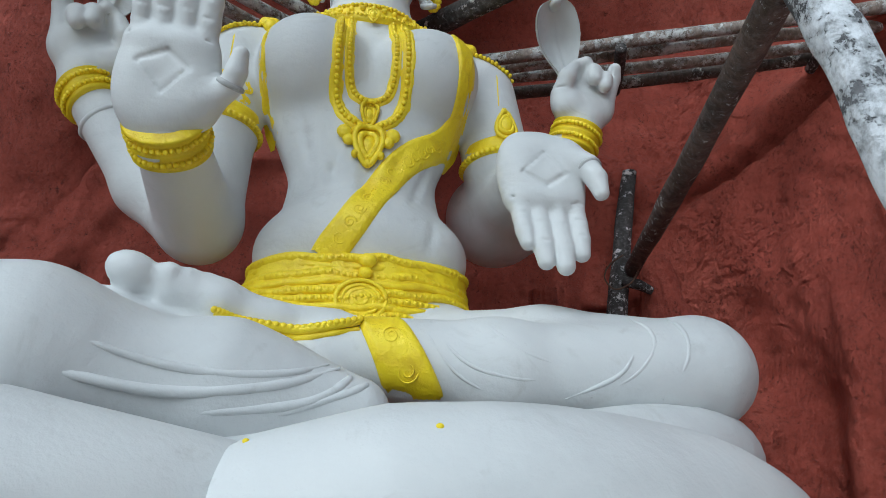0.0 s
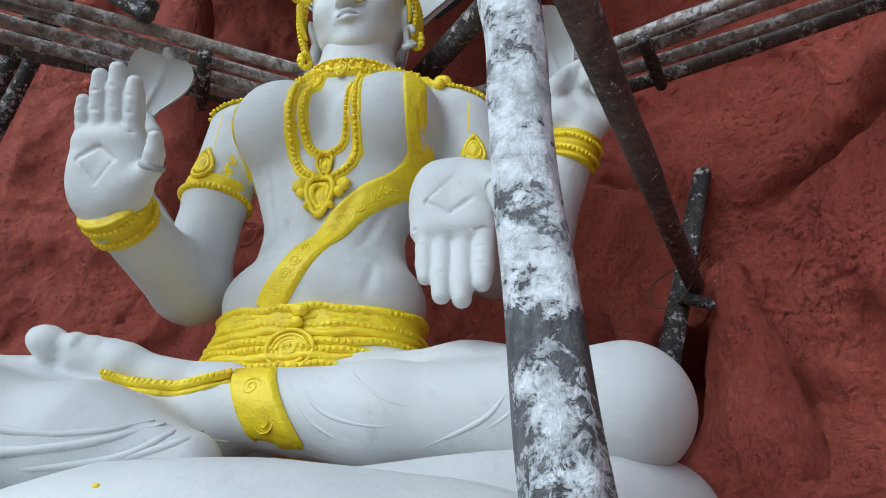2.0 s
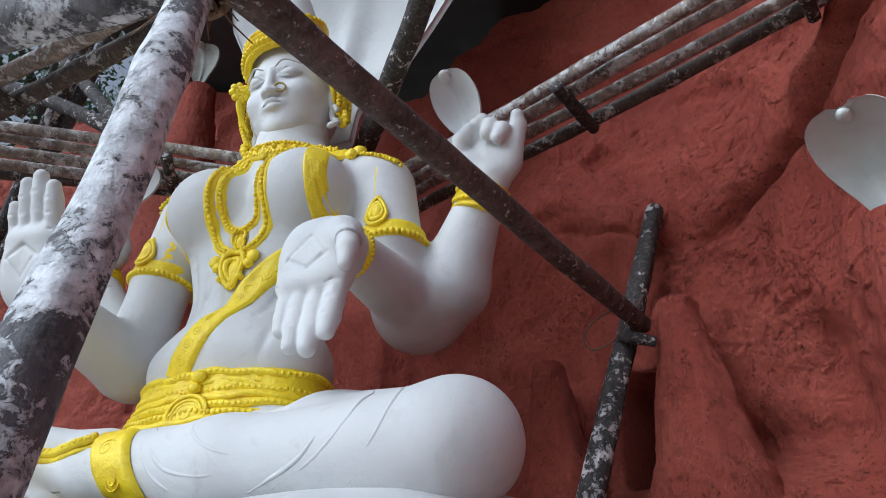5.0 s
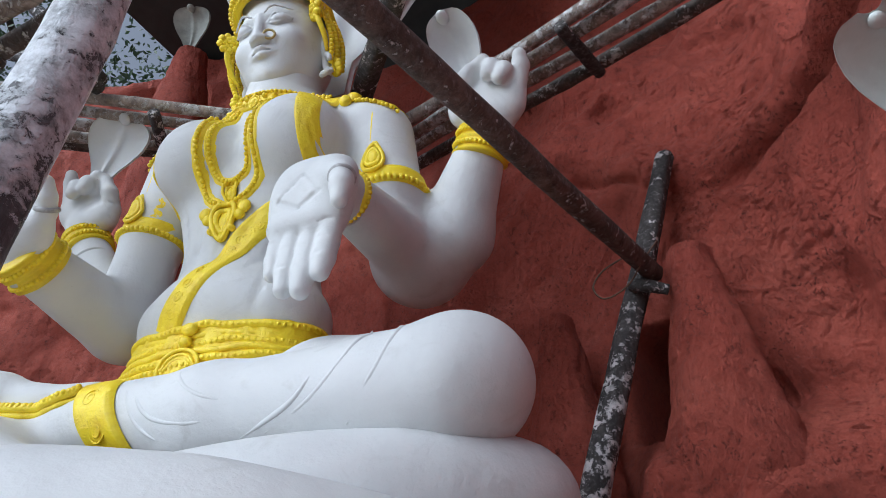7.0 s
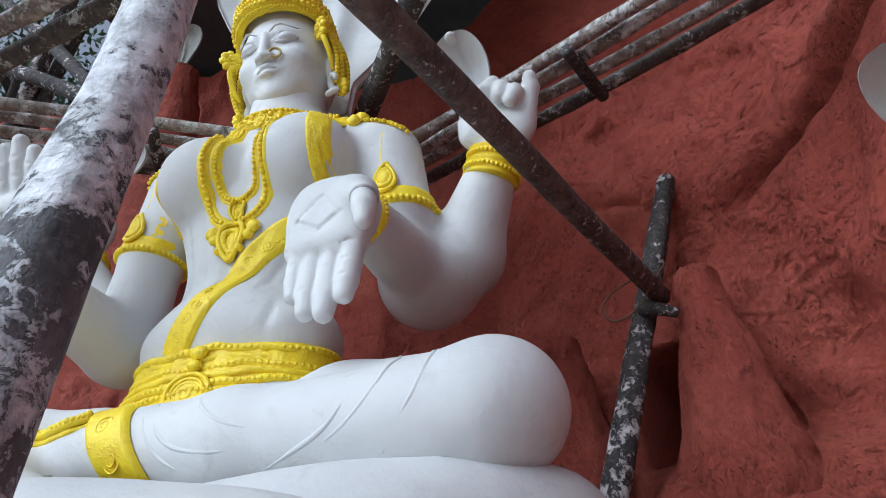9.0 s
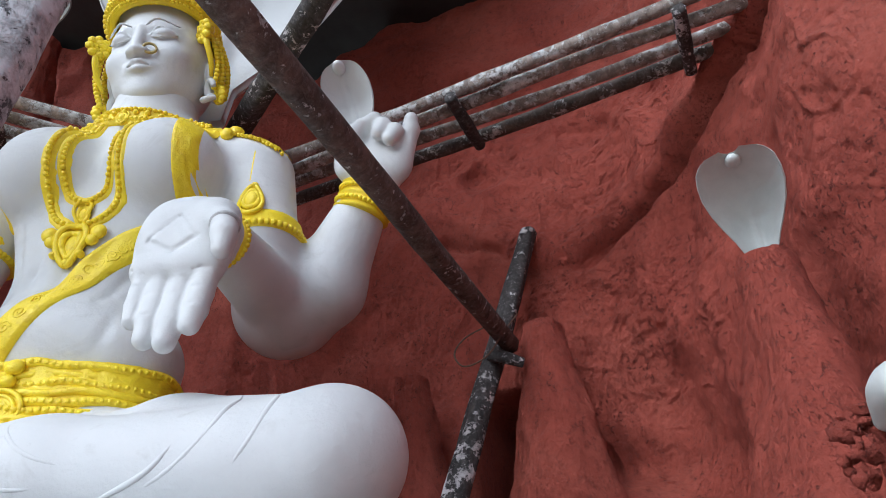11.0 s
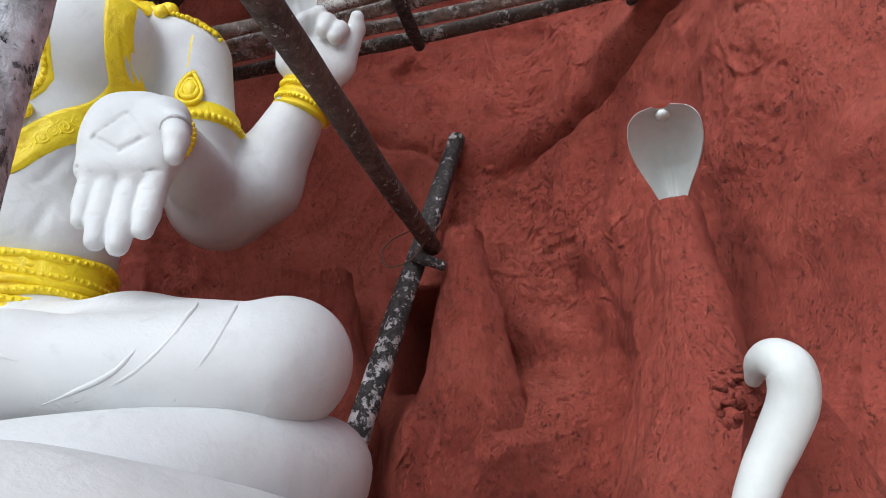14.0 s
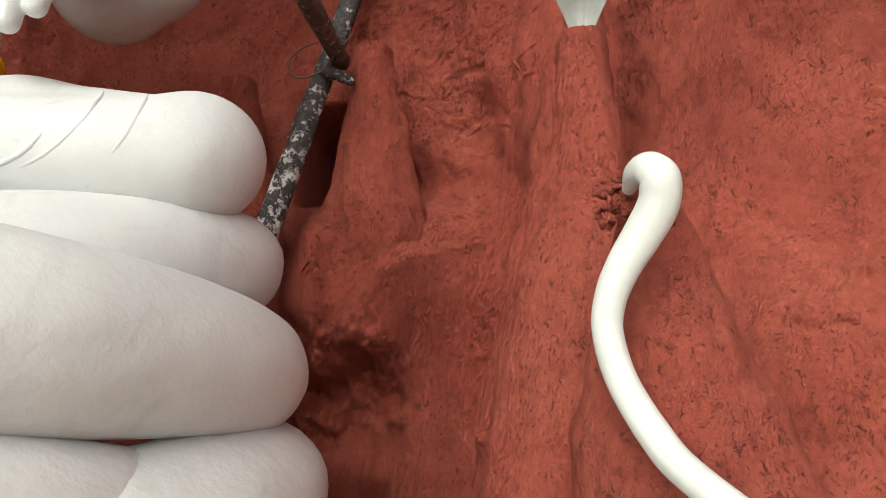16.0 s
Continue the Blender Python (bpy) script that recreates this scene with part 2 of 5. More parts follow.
def ball(center, radii, seg=10, rings=6):
    th = np.linspace(0, 2 * np.pi, seg, endpoint=False)
    ph = np.linspace(0, np.pi, rings + 1)[1:-1]
    v = [(0, 0, 1)] + [(np.sin(p) * np.cos(t), np.sin(p) * np.sin(t), np.cos(p)) for p in ph for t in th] + [(0, 0, -1)]
    f = [(0, 1 + j, 1 + (j + 1) % seg) for j in range(seg)]
    for i in range(rings - 2):
        for j in range(seg):
            k = (j + 1) % seg
            f.append((1 + i * seg + j, 1 + (i + 1) * seg + j, 1 + (i + 1) * seg + k, 1 + i * seg + k))
    n = 1 + (rings - 1) * seg
    f += [(n, 1 + (rings - 2) * seg + (j + 1) % seg, 1 + (rings - 2) * seg + j) for j in range(seg)]
    return np.asarray(v) * np.asarray(radii) + np.asarray(center), f


# ---- distance-field sculpting ----
class Field:
    """A clay block on a grid: forms are blended in, then skinned with a quad mesh."""

    def __init__(self, lo, hi, h):
        self.lo, self.h = np.asarray(lo, float), h
        self.shape = tuple(int(math.ceil((b - a) / h)) + 1 for a, b in zip(lo, hi))
        self.d = np.full(self.shape, 1.0, np.float32)

    def window(self, lo, hi, pad):
        s = []
        for k in range(3):
            a = int(np.floor((lo[k] - pad - self.lo[k]) / self.h))
            b = int(np.ceil((hi[k] + pad - self.lo[k]) / self.h)) + 1
            s.append(slice(max(a, 0), min(max(b, 0), self.shape[k])))
        g = [(self.lo[k] + self.h * np.arange(s[k].start, s[k].stop)).astype(np.float32) for k in range(3)]
        return tuple(s), g[0][:, None, None], g[1][None, :, None], g[2][None, None, :]

    def blend(self, s, d, k):
        e = self.d[s]
        if k > 0:
            m = np.clip(0.5 + 0.5 * (e - d) / k, 0, 1)
            self.d[s] = e * (1 - m) + d * m - k * m * (1 - m)
        else:
            self.d[s] = np.minimum(e, d)

    def carve(self, s, d, k):
        e = self.d[s]
        m = np.clip(0.5 + 0.5 * (-d - e) / k, 0, 1)
        self.d[s] = e * (1 - m) - d * m + k * m * (1 - m)

    def cone(self, a, b, ra, rb, k=0.04, cut=False, squash=None):
        """A rounded limb from a to b."""
        a, b = np.asarray(a, float), np.asarray(b, float)
        r = max(ra, rb)
        s, x, y, z = self.window(np.minimum(a, b) - r, np.maximum(a, b) + r, k + 0.06)
        ab = b - a
        px, py, pz = x - a[0], y - a[1], z - a[2]
        t = np.clip((px * ab[0] + py * ab[1] + pz * ab[2]) / max(ab @ ab, 1e-9), 0, 1)
        qx, qy, qz = px - t * ab[0], py - t * ab[1], pz - t * ab[2]
        if squash is not None:
            qx, qy, qz = qx / squash[0], qy / squash[1], qz / squash[2]
        d = np.sqrt(qx ** 2 + qy ** 2 + qz ** 2) - (ra + (rb - ra) * t)
        self.carve(s, d, k) if cut else self.blend(s, d, k)

    def path(self, pts, radii, k=0.03, cut=False):
        radii = np.broadcast_to(np.atleast_1d(radii), (len(pts),)) if np.size(radii) == 1 else radii
        for a, b, ra, rb in zip(pts[:-1], pts[1:], radii[:-1], radii[1:]):
            self.cone(a, b, ra, rb, k, cut)

    def egg(self, c, r, k=0.05, turn=(0, 0, 0), cut=False):
        """An ellipsoid with centre c and radii r, turned by degrees."""
        c, r = np.asarray(c, float), np.asarray(r, float)
        R = np.array(Euler([radians(v) for v in turn]).to_matrix()).T
        w = max(r)
        s, x, y, z = self.window(c - w, c + w, k + 0.06)
        px, py, pz = x - c[0], y - c[1], z - c[2]
        q = [(R[i][0] * px + R[i][1] * py + R[i][2] * pz) for i in range(3)]
        k0 = np.sqrt(sum((q[i] / r[i]) ** 2 for i in range(3)))
        k1 = np.sqrt(sum((q[i] / r[i] ** 2) ** 2 for i in range(3)))
        d = k0 * (k0 - 1.0) / np.maximum(k1, 1e-6)
        self.carve(s, d, k) if cut else self.blend(s, d, k)

    def column(self, rows, k=0.04, power=2.3):
        """A body of oval slices: rows of z, centre x, centre y, half width, half depth."""
        rows = np.asarray(rows, float)
        zs = rows[:, 0]
        fine = spline(rows, 200)
        lo = (min(rows[:, 1] - rows[:, 3]), min(rows[:, 2] - rows[:, 4]), zs[0])
        hi = (max(rows[:, 1] + rows[:, 3]), max(rows[:, 2] + rows[:, 4]), zs[-1])
        s, x, y, z = self.window(lo, hi, 0.08)
        zz = np.clip(z, zs[0], zs[-1])
        cx, cy, a, b = (np.interp(zz, fine[:, 0], fine[:, i]).astype(np.float32) for i in (1, 2, 3, 4))
        q = (np.abs((x - cx) / a) ** power + np.abs((y - cy) / b) ** power) ** (1 / power)
        d = (q - 1) * np.minimum(a, b) * 0.9
        d = np.maximum(d, np.maximum(z - zs[-1], zs[0] - z))
        self.blend(s, d, k)

    def skin(self):
        """Surface nets: vertices and quads."""
        d = self.d
        neg = d < 0
        c = [neg[i:i + d.shape[0] - 1, j:j + d.shape[1] - 1, k:k + d.shape[2] - 1] for i in (0, 1) for j in (0, 1) for k in (0, 1)]
        total = sum(v.astype(np.int8) for v in c)
        cells = np.argwhere((total > 0) & (total < 8))
        ids = np.full(tuple(n - 1 for n in d.shape), -1, np.int64)
        ids[tuple(cells.T)] = np.arange(len(cells))
        acc = np.zeros((len(cells), 3))
        cnt = np.zeros(len(cells))
        corner = [(i, j, k) for i in (0, 1) for j in (0, 1) for k in (0, 1)]
        val = np.stack([d[tuple((cells + o).T)] for o in corner], 1).astype(float)
        for a in range(8):
            for b in range(a + 1, 8):
                if sum(abs(corner[a][m] - corner[b][m]) for m in range(3)) != 1:
                    continue
                va, vb = val[:, a], val[:, b]
                on = (va < 0) != (vb < 0)
                t = np.where(on, va / np.where(on, va - vb, 1), 0)[:, None]
                p = np.asarray(corner[a]) * (1 - t) + np.asarray(corner[b]) * t
                acc += np.where(on[:, None], p, 0)
                cnt += on
        verts = self.lo + self.h * (cells + acc / cnt[:, None])
        faces = []
        for ax in range(3):
            u, w = [(1, 2), (2, 0), (0, 1)][ax]
            sl0 = [slice(None)] * 3
            sl1 = [slice(None)] * 3
            sl0[ax], sl1[ax] = slice(0, -1), slice(1, None)
            change = neg[tuple(sl0)] != neg[tuple(sl1)]
            e = np.argwhere(change)
            ok = (e[:, u] > 0) & (e[:, w] > 0) & (e[:, u] < d.shape[u] - 1) & (e[:, w] < d.shape[w] - 1)
            e = e[ok]
            du, dw = np.zeros(3, int), np.zeros(3, int)
            du[u], dw[w] = 1, 1
            q = np.stack([ids[tuple(x.T)] for x in (e - du - dw, e - dw, e, e - du)], 1)
            flip = ~neg[tuple(e.T)]
            q[flip] = q[flip][:, ::-1]
            faces.append(q[(q >= 0).all(1)])
        return verts, np.concatenate(faces)

    def front(self, x, z):
        """The y at which a look from the front first meets the form, for arrays x and z."""
        ix = np.clip(np.round((np.asarray(x) - self.lo[0]) / self.h).astype(int), 0, self.shape[0] - 1)
        iz = np.clip(np.round((np.asarray(z) - self.lo[2]) / self.h).astype(int), 0, self.shape[2] - 1)
        col = self.d[ix, :, iz]
        inside = col < 0
        j = np.argmax(inside, -1)
        j1 = np.maximum(j, 1)
        a = np.take_along_axis(col, (j1 - 1)[..., None], -1)[..., 0]
        b = np.take_along_axis(col, j1[..., None], -1)[..., 0]
        t = np.clip(a / np.where(a - b == 0, 1, a - b), 0, 1)
        y = self.lo[1] + self.h * (j1 - 1 + t)
        return np.where(inside.any(-1), y, 0.1)

    def around(self, cx, cy, ang, z, rmax=0.7, cap=None):
        """Radius of the form round an upright axis, for arrays of angle and height."""
        r = np.linspace(0.02, rmax, 160)
        x = cx + r * np.cos(ang)[..., None]
        y = cy + r * np.sin(ang)[..., None]
        zz = np.broadcast_to(np.asarray(z)[..., None], x.shape)
        i = [np.clip(((c - self.lo[k]) / self.h).round().astype(int), 0, self.shape[k] - 1) for k, c in enumerate((x, y, zz))]
        val = self.d[i[0], i[1], i[2]]
        out = val >= 0
        j = np.maximum(np.argmax(out, -1), 1)
        a = np.take_along_axis(val, (j - 1)[..., None], -1)[..., 0]
        b = np.take_along_axis(val, j[..., None], -1)[..., 0]
        t = np.clip(-a / np.where(b - a == 0, 1, b - a), 0, 1)
        rr = r[j - 1] + (r[1] - r[0]) * t
        return rr if cap is None else np.minimum(rr, cap)


# ---- the seated statue, modelled facing -y round its own upright axis, then turned ----
STATUE = pose(-0.345, 2.5, 0, 0, 0, 13)


def body_field():
    f = Field((-1.55, -1.05, 1.62), (1.45, 0.55, 3.85), 0.0125)
    # trunk
    f.column([(2.05, -0.02, 0.02, 0.40, 0.24), (2.25, -0.015, 0.02, 0.38, 0.22), (2.40, -0.005, 0.03, 0.345, 0.20),
              (2.50, 0.0, 0.03, 0.322, 0.20), (2.62, -0.005, 0.04, 0.288, 0.195), (2.75, -0.008, 0.04, 0.272, 0.195), (2.88, -0.008, 0.045, 0.315, 0.205),
              (3.05, -0.005, 0.05, 0.385, 0.22), (3.20, -0.005, 0.05, 0.41, 0.22), (3.34, -0.005, 0.06, 0.395, 0.195), (3.44, -0.005, 0.08, 0.28, 0.165), (3.52, -0.005, 0.09, 0.17, 0.14)], 0.0)
    for s in (-1, 1):
        f.egg((s * 0.212 - 0.006, -0.098, 3.185), (0.208, 0.178, 0.198), 0.045, (8, 0, s * -8))
        f.egg((s * 0.185 + 0.0, -0.015, 2.475), (0.178, 0.172, 0.125), 0.06, (0, s * 14, 0))
        f.cone((s * 0.10 - 0.006, 0.10, 3.49), (s * 0.44 - 0.006, 0.07, 3.33), 0.11, 0.115, 0.09)
    f.egg((-0.006, -0.105, 2.50), (0.20, 0.125, 0.15), 0.07)
    f.cone((-0.006, -0.155, 2.98), (-0.006, -0.165, 2.60), 0.012, 0.008, 0.05, True)
    f.cone((0.245, -0.172, 2.64), (0.205, -0.195, 2.40), 0.004, 0.004, 0.03, True)
    # drawn-in skin folds that fan out below the chest
    for ax, az, bx, bz in ((-0.27, 2.99, -0.19, 2.70), (-0.17, 2.95, -0.10, 2.60), (-0.11, 2.84, -0.15, 2.56), (0.13, 2.84, 0.08, 2.70), (0.22, 2.78, 0.15, 2.60)):
        pts = [(ax + (bx - ax) * u, az + (bz - az) * u) for u in np.linspace(0, 1, 6)]
        f.path([(px, float(f.front(np.array([px]), np.array([pz]))[0]) - 0.006, pz) for px, pz in pts], np.array([0.002, 0.004, 0.006, 0.005, 0.003, 0.001]), 0.026, True)
    f.torso = Field((-1.55, -1.05, 1.62), (1.45, 0.55, 3.85), 0.0125)
    f.torso.d = f.d.copy()
    # right arms: one forearm comes forward, one goes up and back
    f.cone((-0.505, 0.05, 3.30), (-0.535, 0.03, 2.95), 0.130, 0.122, 0.05)
    f.cone((-0.535, 0.03, 2.95), (-0.555, 0.02, 2.575), 0.122, 0.132, 0.04)
    f.cone((-0.57, 0.00, 2.565), (-0.605, -0.40, 2.64), 0.135, 0.098, 0.05)
    f.cone((-0.57, 0.07, 2.57), (-0.77, 0.12, 2.735), 0.138, 0.118, 0.05)
    f.cone((-0.77, 0.12, 2.735), (-1.06, 0.125, 3.12), 0.118, 0.085, 0.05)
    # left arms
    f.cone((0.485, 0.085, 3.28), (0.54, 0.085, 2.95), 0.140, 0.134, 0.04)
    f.cone((0.54, 0.085, 2.95), (0.58, 0.20, 2.79), 0.136, 0.15, 0.04)
    f.egg((0.585, 0.325, 2.822), (0.21, 0.20, 0.21), 0.05)
    f.cone((0.58, 0.16, 2.77), (0.545, -0.31, 2.72), 0.13, 0.085, 0.035)
    f.cone((0.59, 0.28, 2.79), (0.745, 0.25, 2.845), 0.17, 0.15, 0.05)
    f.cone((0.745, 0.25, 2.845), (0.915, 0.13, 3.16), 0.15, 0.092, 0.05)
    # neck
    f.cone((-0.01, 0.075, 3.44), (0.0, 0.035, 3.72), 0.192, 0.155, 0.06)
    # folded legs: left foot lies on the right thigh
    f.cone((0.18, -0.06, 2.03), (0.56, -0.22, 2.025), 0.205, 0.198, 0.06)
    f.cone((0.56, -0.22, 2.025), (0.965, -0.35, 2.012), 0.198, 0.150, 0.04)
    f.egg((0.985, -0.366, 2.008), (0.166, 0.166, 0.166), 0.03)
    f.cone((0.96, -0.42, 1.98), (0.35, -0.42, 1.97), 0.14, 0.135, 0.06)
    f.cone((0.35, -0.42, 1.97), (-0.10, -0.42, 2.00), 0.135, 0.10, 0.06)
    f.cone((-0.18, -0.08, 1.94), (-0.65, -0.38, 1.94), 0.19, 0.19, 0.06)
    f.cone((-0.65, -0.38, 1.94), (-1.22, -0.60, 1.94), 0.19, 0.185, 0.05)
    f.cone((-1.15, -0.58, 1.965), (-0.66, -0.46, 1.945), 0.185, 0.160, 0.06)
    f.cone((-0.66, -0.46, 1.945), (-0.15, -0.40, 1.90), 0.155, 0.12, 0.06)
    f.cone((-1.22, -0.64, 1.92), (-0.70, -0.74, 1.90), 0.18, 0.165, 0.09)
    f.cone((-0.85, -0.60, 1.91), (-0.25, -0.53, 1.84), 0.155, 0.13, 0.08)
    f.cone((-0.70, -0.73, 1.885), (-0.32, -0.62, 1.835), 0.160, 0.130, 0.07)
    f.cone((-0.32, -0.63, 1.865), (-0.05, -0.62, 1.81), 0.140, 0.085, 0.08)
    f.cone((-0.10, -0.40, 2.06), (-0.26, -0.44, 2.062), 0.068, 0.060, 0.03)
    f.cone((-0.26, -0.44, 2.062), (-0.39, -0.475, 2.100), 0.060, 0.062, 0.03)
    f.cone((-0.39, -0.475, 2.100), (-0.50, -0.51, 2.122), 0.062, 0.052, 0.03)
    f.egg((-0.585, -0.540, 2.150), (0.066, 0.050, 0.048), 0.02, (0, 18, 15))
    for k, x in enumerate((-0.505, -0.46, -0.42)):
        f.egg((x, -0.535 + 0.02 * k, 2.148 - 0.004 * k), (0.032, 0.036, 0.034), 0.012)
    return f


def head_field():
    f = Field((-0.36, -0.28, 3.56), (0.30, 0.52, 4.75), 0.0056)
    x0 = -0.03
    f.egg((x0, 0.13, 3.98), (0.225, 0.235, 0.31), 0.0)
    f.egg((x0, 0.05, 3.80), (0.185, 0.165, 0.165), 0.06)
    f.egg((x0, -0.035, 3.695), (0.085, 0.075, 0.06), 0.06)
    f.cone((x0, 0.11, 3.56), (x0, 0.11, 3.75), 0.15, 0.15, 0.03)
    for s in (-1, 1):
        f.egg((x0 + s * 0.105, -0.03, 3.885), (0.075, 0.07, 0.075), 0.05)
        # eye socket, ball, lids, iris and a thin brow line
        f.egg((x0 + s * 0.093, -0.110, 3.998), (0.060, 0.030, 0.034), 0.025, (0, 0, s * 18), True)
        f.egg((x0 + s * 0.092, -0.066, 3.996), (0.052, 0.042, 0.036), 0.006, (0, s * -4, s * 22))
        f.path(spline([(x0 + s * 0.040, -0.098, 3.990), (x0 + s * 0.090, -0.103, 4.026), (x0 + s * 0.152, -0.060, 3.998)], 9), 0.0050, 0.004)
        f.path(spline([(x0 + s * 0.042, -0.097, 3.986), (x0 + s * 0.092, -0.099, 3.968), (x0 + s * 0.150, -0.060, 3.994)], 9), 0.0040, 0.004)
        f.path(spline([(x0 + s * 0.034, -0.112, 4.040), (x0 + s * 0.085, -0.108, 4.068), (x0 + s * 0.160, -0.055, 4.046)], 9), 0.0045, 0.008)
        a = np.linspace(0, 2 * np.pi, 9)
        f.path([(x0 + s * 0.092 + 0.019 * math.cos(t), -0.1005 + 0.004 * abs(math.cos(t)), 3.998 + 0.019 * math.sin(t)) for t in a], 0.0028, 0.003)
        f.egg((x0 + s * 0.092, -0.101, 3.998), (0.009, 0.005, 0.009), 0.003)
        # nostril
        f.egg((x0 + s * 0.030, -0.116, 3.878), (0.023, 0.030, 0.020), 0.014)
        # ear
        f.egg((x0 + s * 0.232, 0.12, 3.88), (0.022, 0.055, 0.10), 0.02, (0, s * 8, 0))
        f.egg((x0 + s * 0.235, 0.10, 3.77), (0.022, 0.032, 0.055), 0.02)
    # nose, lips
    f.cone((x0, -0.095, 4.035), (x0, -0.136, 3.880), 0.019, 0.027, 0.022)
    f.egg((x0, -0.094, 3.810), (0.062, 0.036, 0.030), 0.03)
    f.path(spline([(x0 - 0.052, -0.096, 3.812), (x0 - 0.016, -0.124, 3.828), (x0, -0.126, 3.823), (x0 + 0.016, -0.124, 3.828), (x0 + 0.052, -0.096, 3.812)], 9), 0.0105, 0.010)
    f.path(spline([(x0 - 0.040, -0.102, 3.798), (x0, -0.124, 3.790), (x0 + 0.040, -0.102, 3.798)], 7), 0.0130, 0.010)
    f.path(spline([(x0 - 0.054, -0.108, 3.808), (x0, -0.140, 3.807), (x0 + 0.054, -0.108, 3.808)], 7), 0.004, 0.005, True)
    # tall cap above the brow band
    f.cone((x0, 0.16, 4.25), (x0, 0.20, 4.70), 0.21, 0.12, 0.04)
    return f


def open_hand(palm_up):
    """An open palm facing -y with its thumb to +x; fingers point up, or down for the other."""
    s = 1 if palm_up else -1
    f = Field((-0.24, -0.22, -0.33), (0.30, 0.22, 0.40), 0.0058) if palm_up else Field((-0.24, -0.22, -0.40), (0.30, 0.22, 0.33), 0.0058)
    z = lambda v: s * v
    f.egg((0.0, 0.0, z(-0.02)), (0.135, 0.060, 0.155), 0.0)
    f.egg((-0.062, 0.0, z(0.0)), (0.072, 0.052, 0.150), 0.04)
    f.egg((0.060, 0.0, z(0.045)), (0.072, 0.050, 0.110), 0.04)
    f.egg((0.070, -0.012, z(-0.060)), (0.075, 0.058, 0.095), 0.03, (0, -25 * s, 0))
    f.egg((-0.070, -0.010, z(-0.065)), (0.064, 0.052, 0.105), 0.03)
    f.egg((-0.005, -0.010, z(0.085)), (0.120, 0.046, 0.040), 0.03)
    if palm_up:
        f.cone((0.0, 0.02, z(-0.12)), (0.0, 0.05, z(-0.19)), 0.085, 0.082, 0.05)
    else:
        f.cone((0.0, 0.03, z(-0.10)), (0.01, 0.13, z(-0.12)), 0.085, 0.080, 0.05)
    if palm_up:
        rays = ((-0.088, 0.125, 0.029, -0.004), (-0.034, 0.192, 0.033, -0.002), (0.026, 0.212, 0.034, 0.001), (0.086, 0.168, 0.032, 0.003))
    else:
        rays = ((-0.084, 0.160, 0.030, 0.014), (-0.030, 0.205, 0.034, 0.010), (0.032, 0.220, 0.035, 0.006), (0.092, 0.175, 0.033, 0.000))
    for k, (x, ln, r, sp) in enumerate(rays):
        b = np.array((x, -0.005, z(0.100 if 0 < k else 0.085)))
        t = b + np.array((sp, -0.014, z(ln)))
        j1, j2 = b + (t - b) * 0.40, b + (t - b) * 0.72
        f.cone(b, j1, r, r * 1.01, 0.010)
        f.cone(j1, j2, r * 1.01, r, 0.006)
        f.cone(j2, t, r, r * 0.80, 0.006)
        for j in (j1, j2, b + (t - b) * 0.04):
            f.cone(j + (-r, -r * 0.98, 0), j + (r, -r * 0.98, 0), 0.003, 0.003, 0.008, True)
    if palm_up:
        f.cone((0.09, -0.012, z(-0.075)), (0.168, -0.03, z(-0.015)), 0.052, 0.034, 0.03)
        f.cone((0.170, -0.03, z(-0.010)), (0.184, -0.04, z(0.035)), 0.033, 0.032, 0.006)
        f.cone((0.184, -0.04, z(0.035)), (0.190, -0.048, z(0.085)), 0.032, 0.024, 0.006)
    else:
        # the lowered thumb stands forward of the palm
        f.cone((0.075, -0.02, z(-0.085)), (0.135, -0.062, z(-0.025)), 0.052, 0.038, 0.03)
        f.cone((0.137, -0.060, z(-0.020)), (0.152, -0.074, z(0.035)), 0.036, 0.035, 0.006)
        f.cone((0.152, -0.074, z(0.035)), (0.158, -0.080, z(0.092)), 0.035, 0.025, 0.006)
    # incised lines of the palm
    y = lambda px, pz: float(f.front(np.array([px]), np.array([z(pz)]))[0])
    for (ax, az), (bx, bz) in (((-0.075, 0.015), (0.0, 0.055)), ((0.0, 0.055), (0.065, 0.012)), ((0.055, 0.008), (0.0, -0.065)), ((0.0, -0.065), (-0.075, 0.010))):
        deep = 0.0065 if az + bz > 0 else 0.003
        pts = [(ax + (bx - ax) * u, 0, az + (bz - az) * u) for u in np.linspace(0, 1, 6)]
        f.path([(px, y(px, pz) - 0.001, z(pz)) for px, _, pz in pts], deep, 0.007, True)
    return f


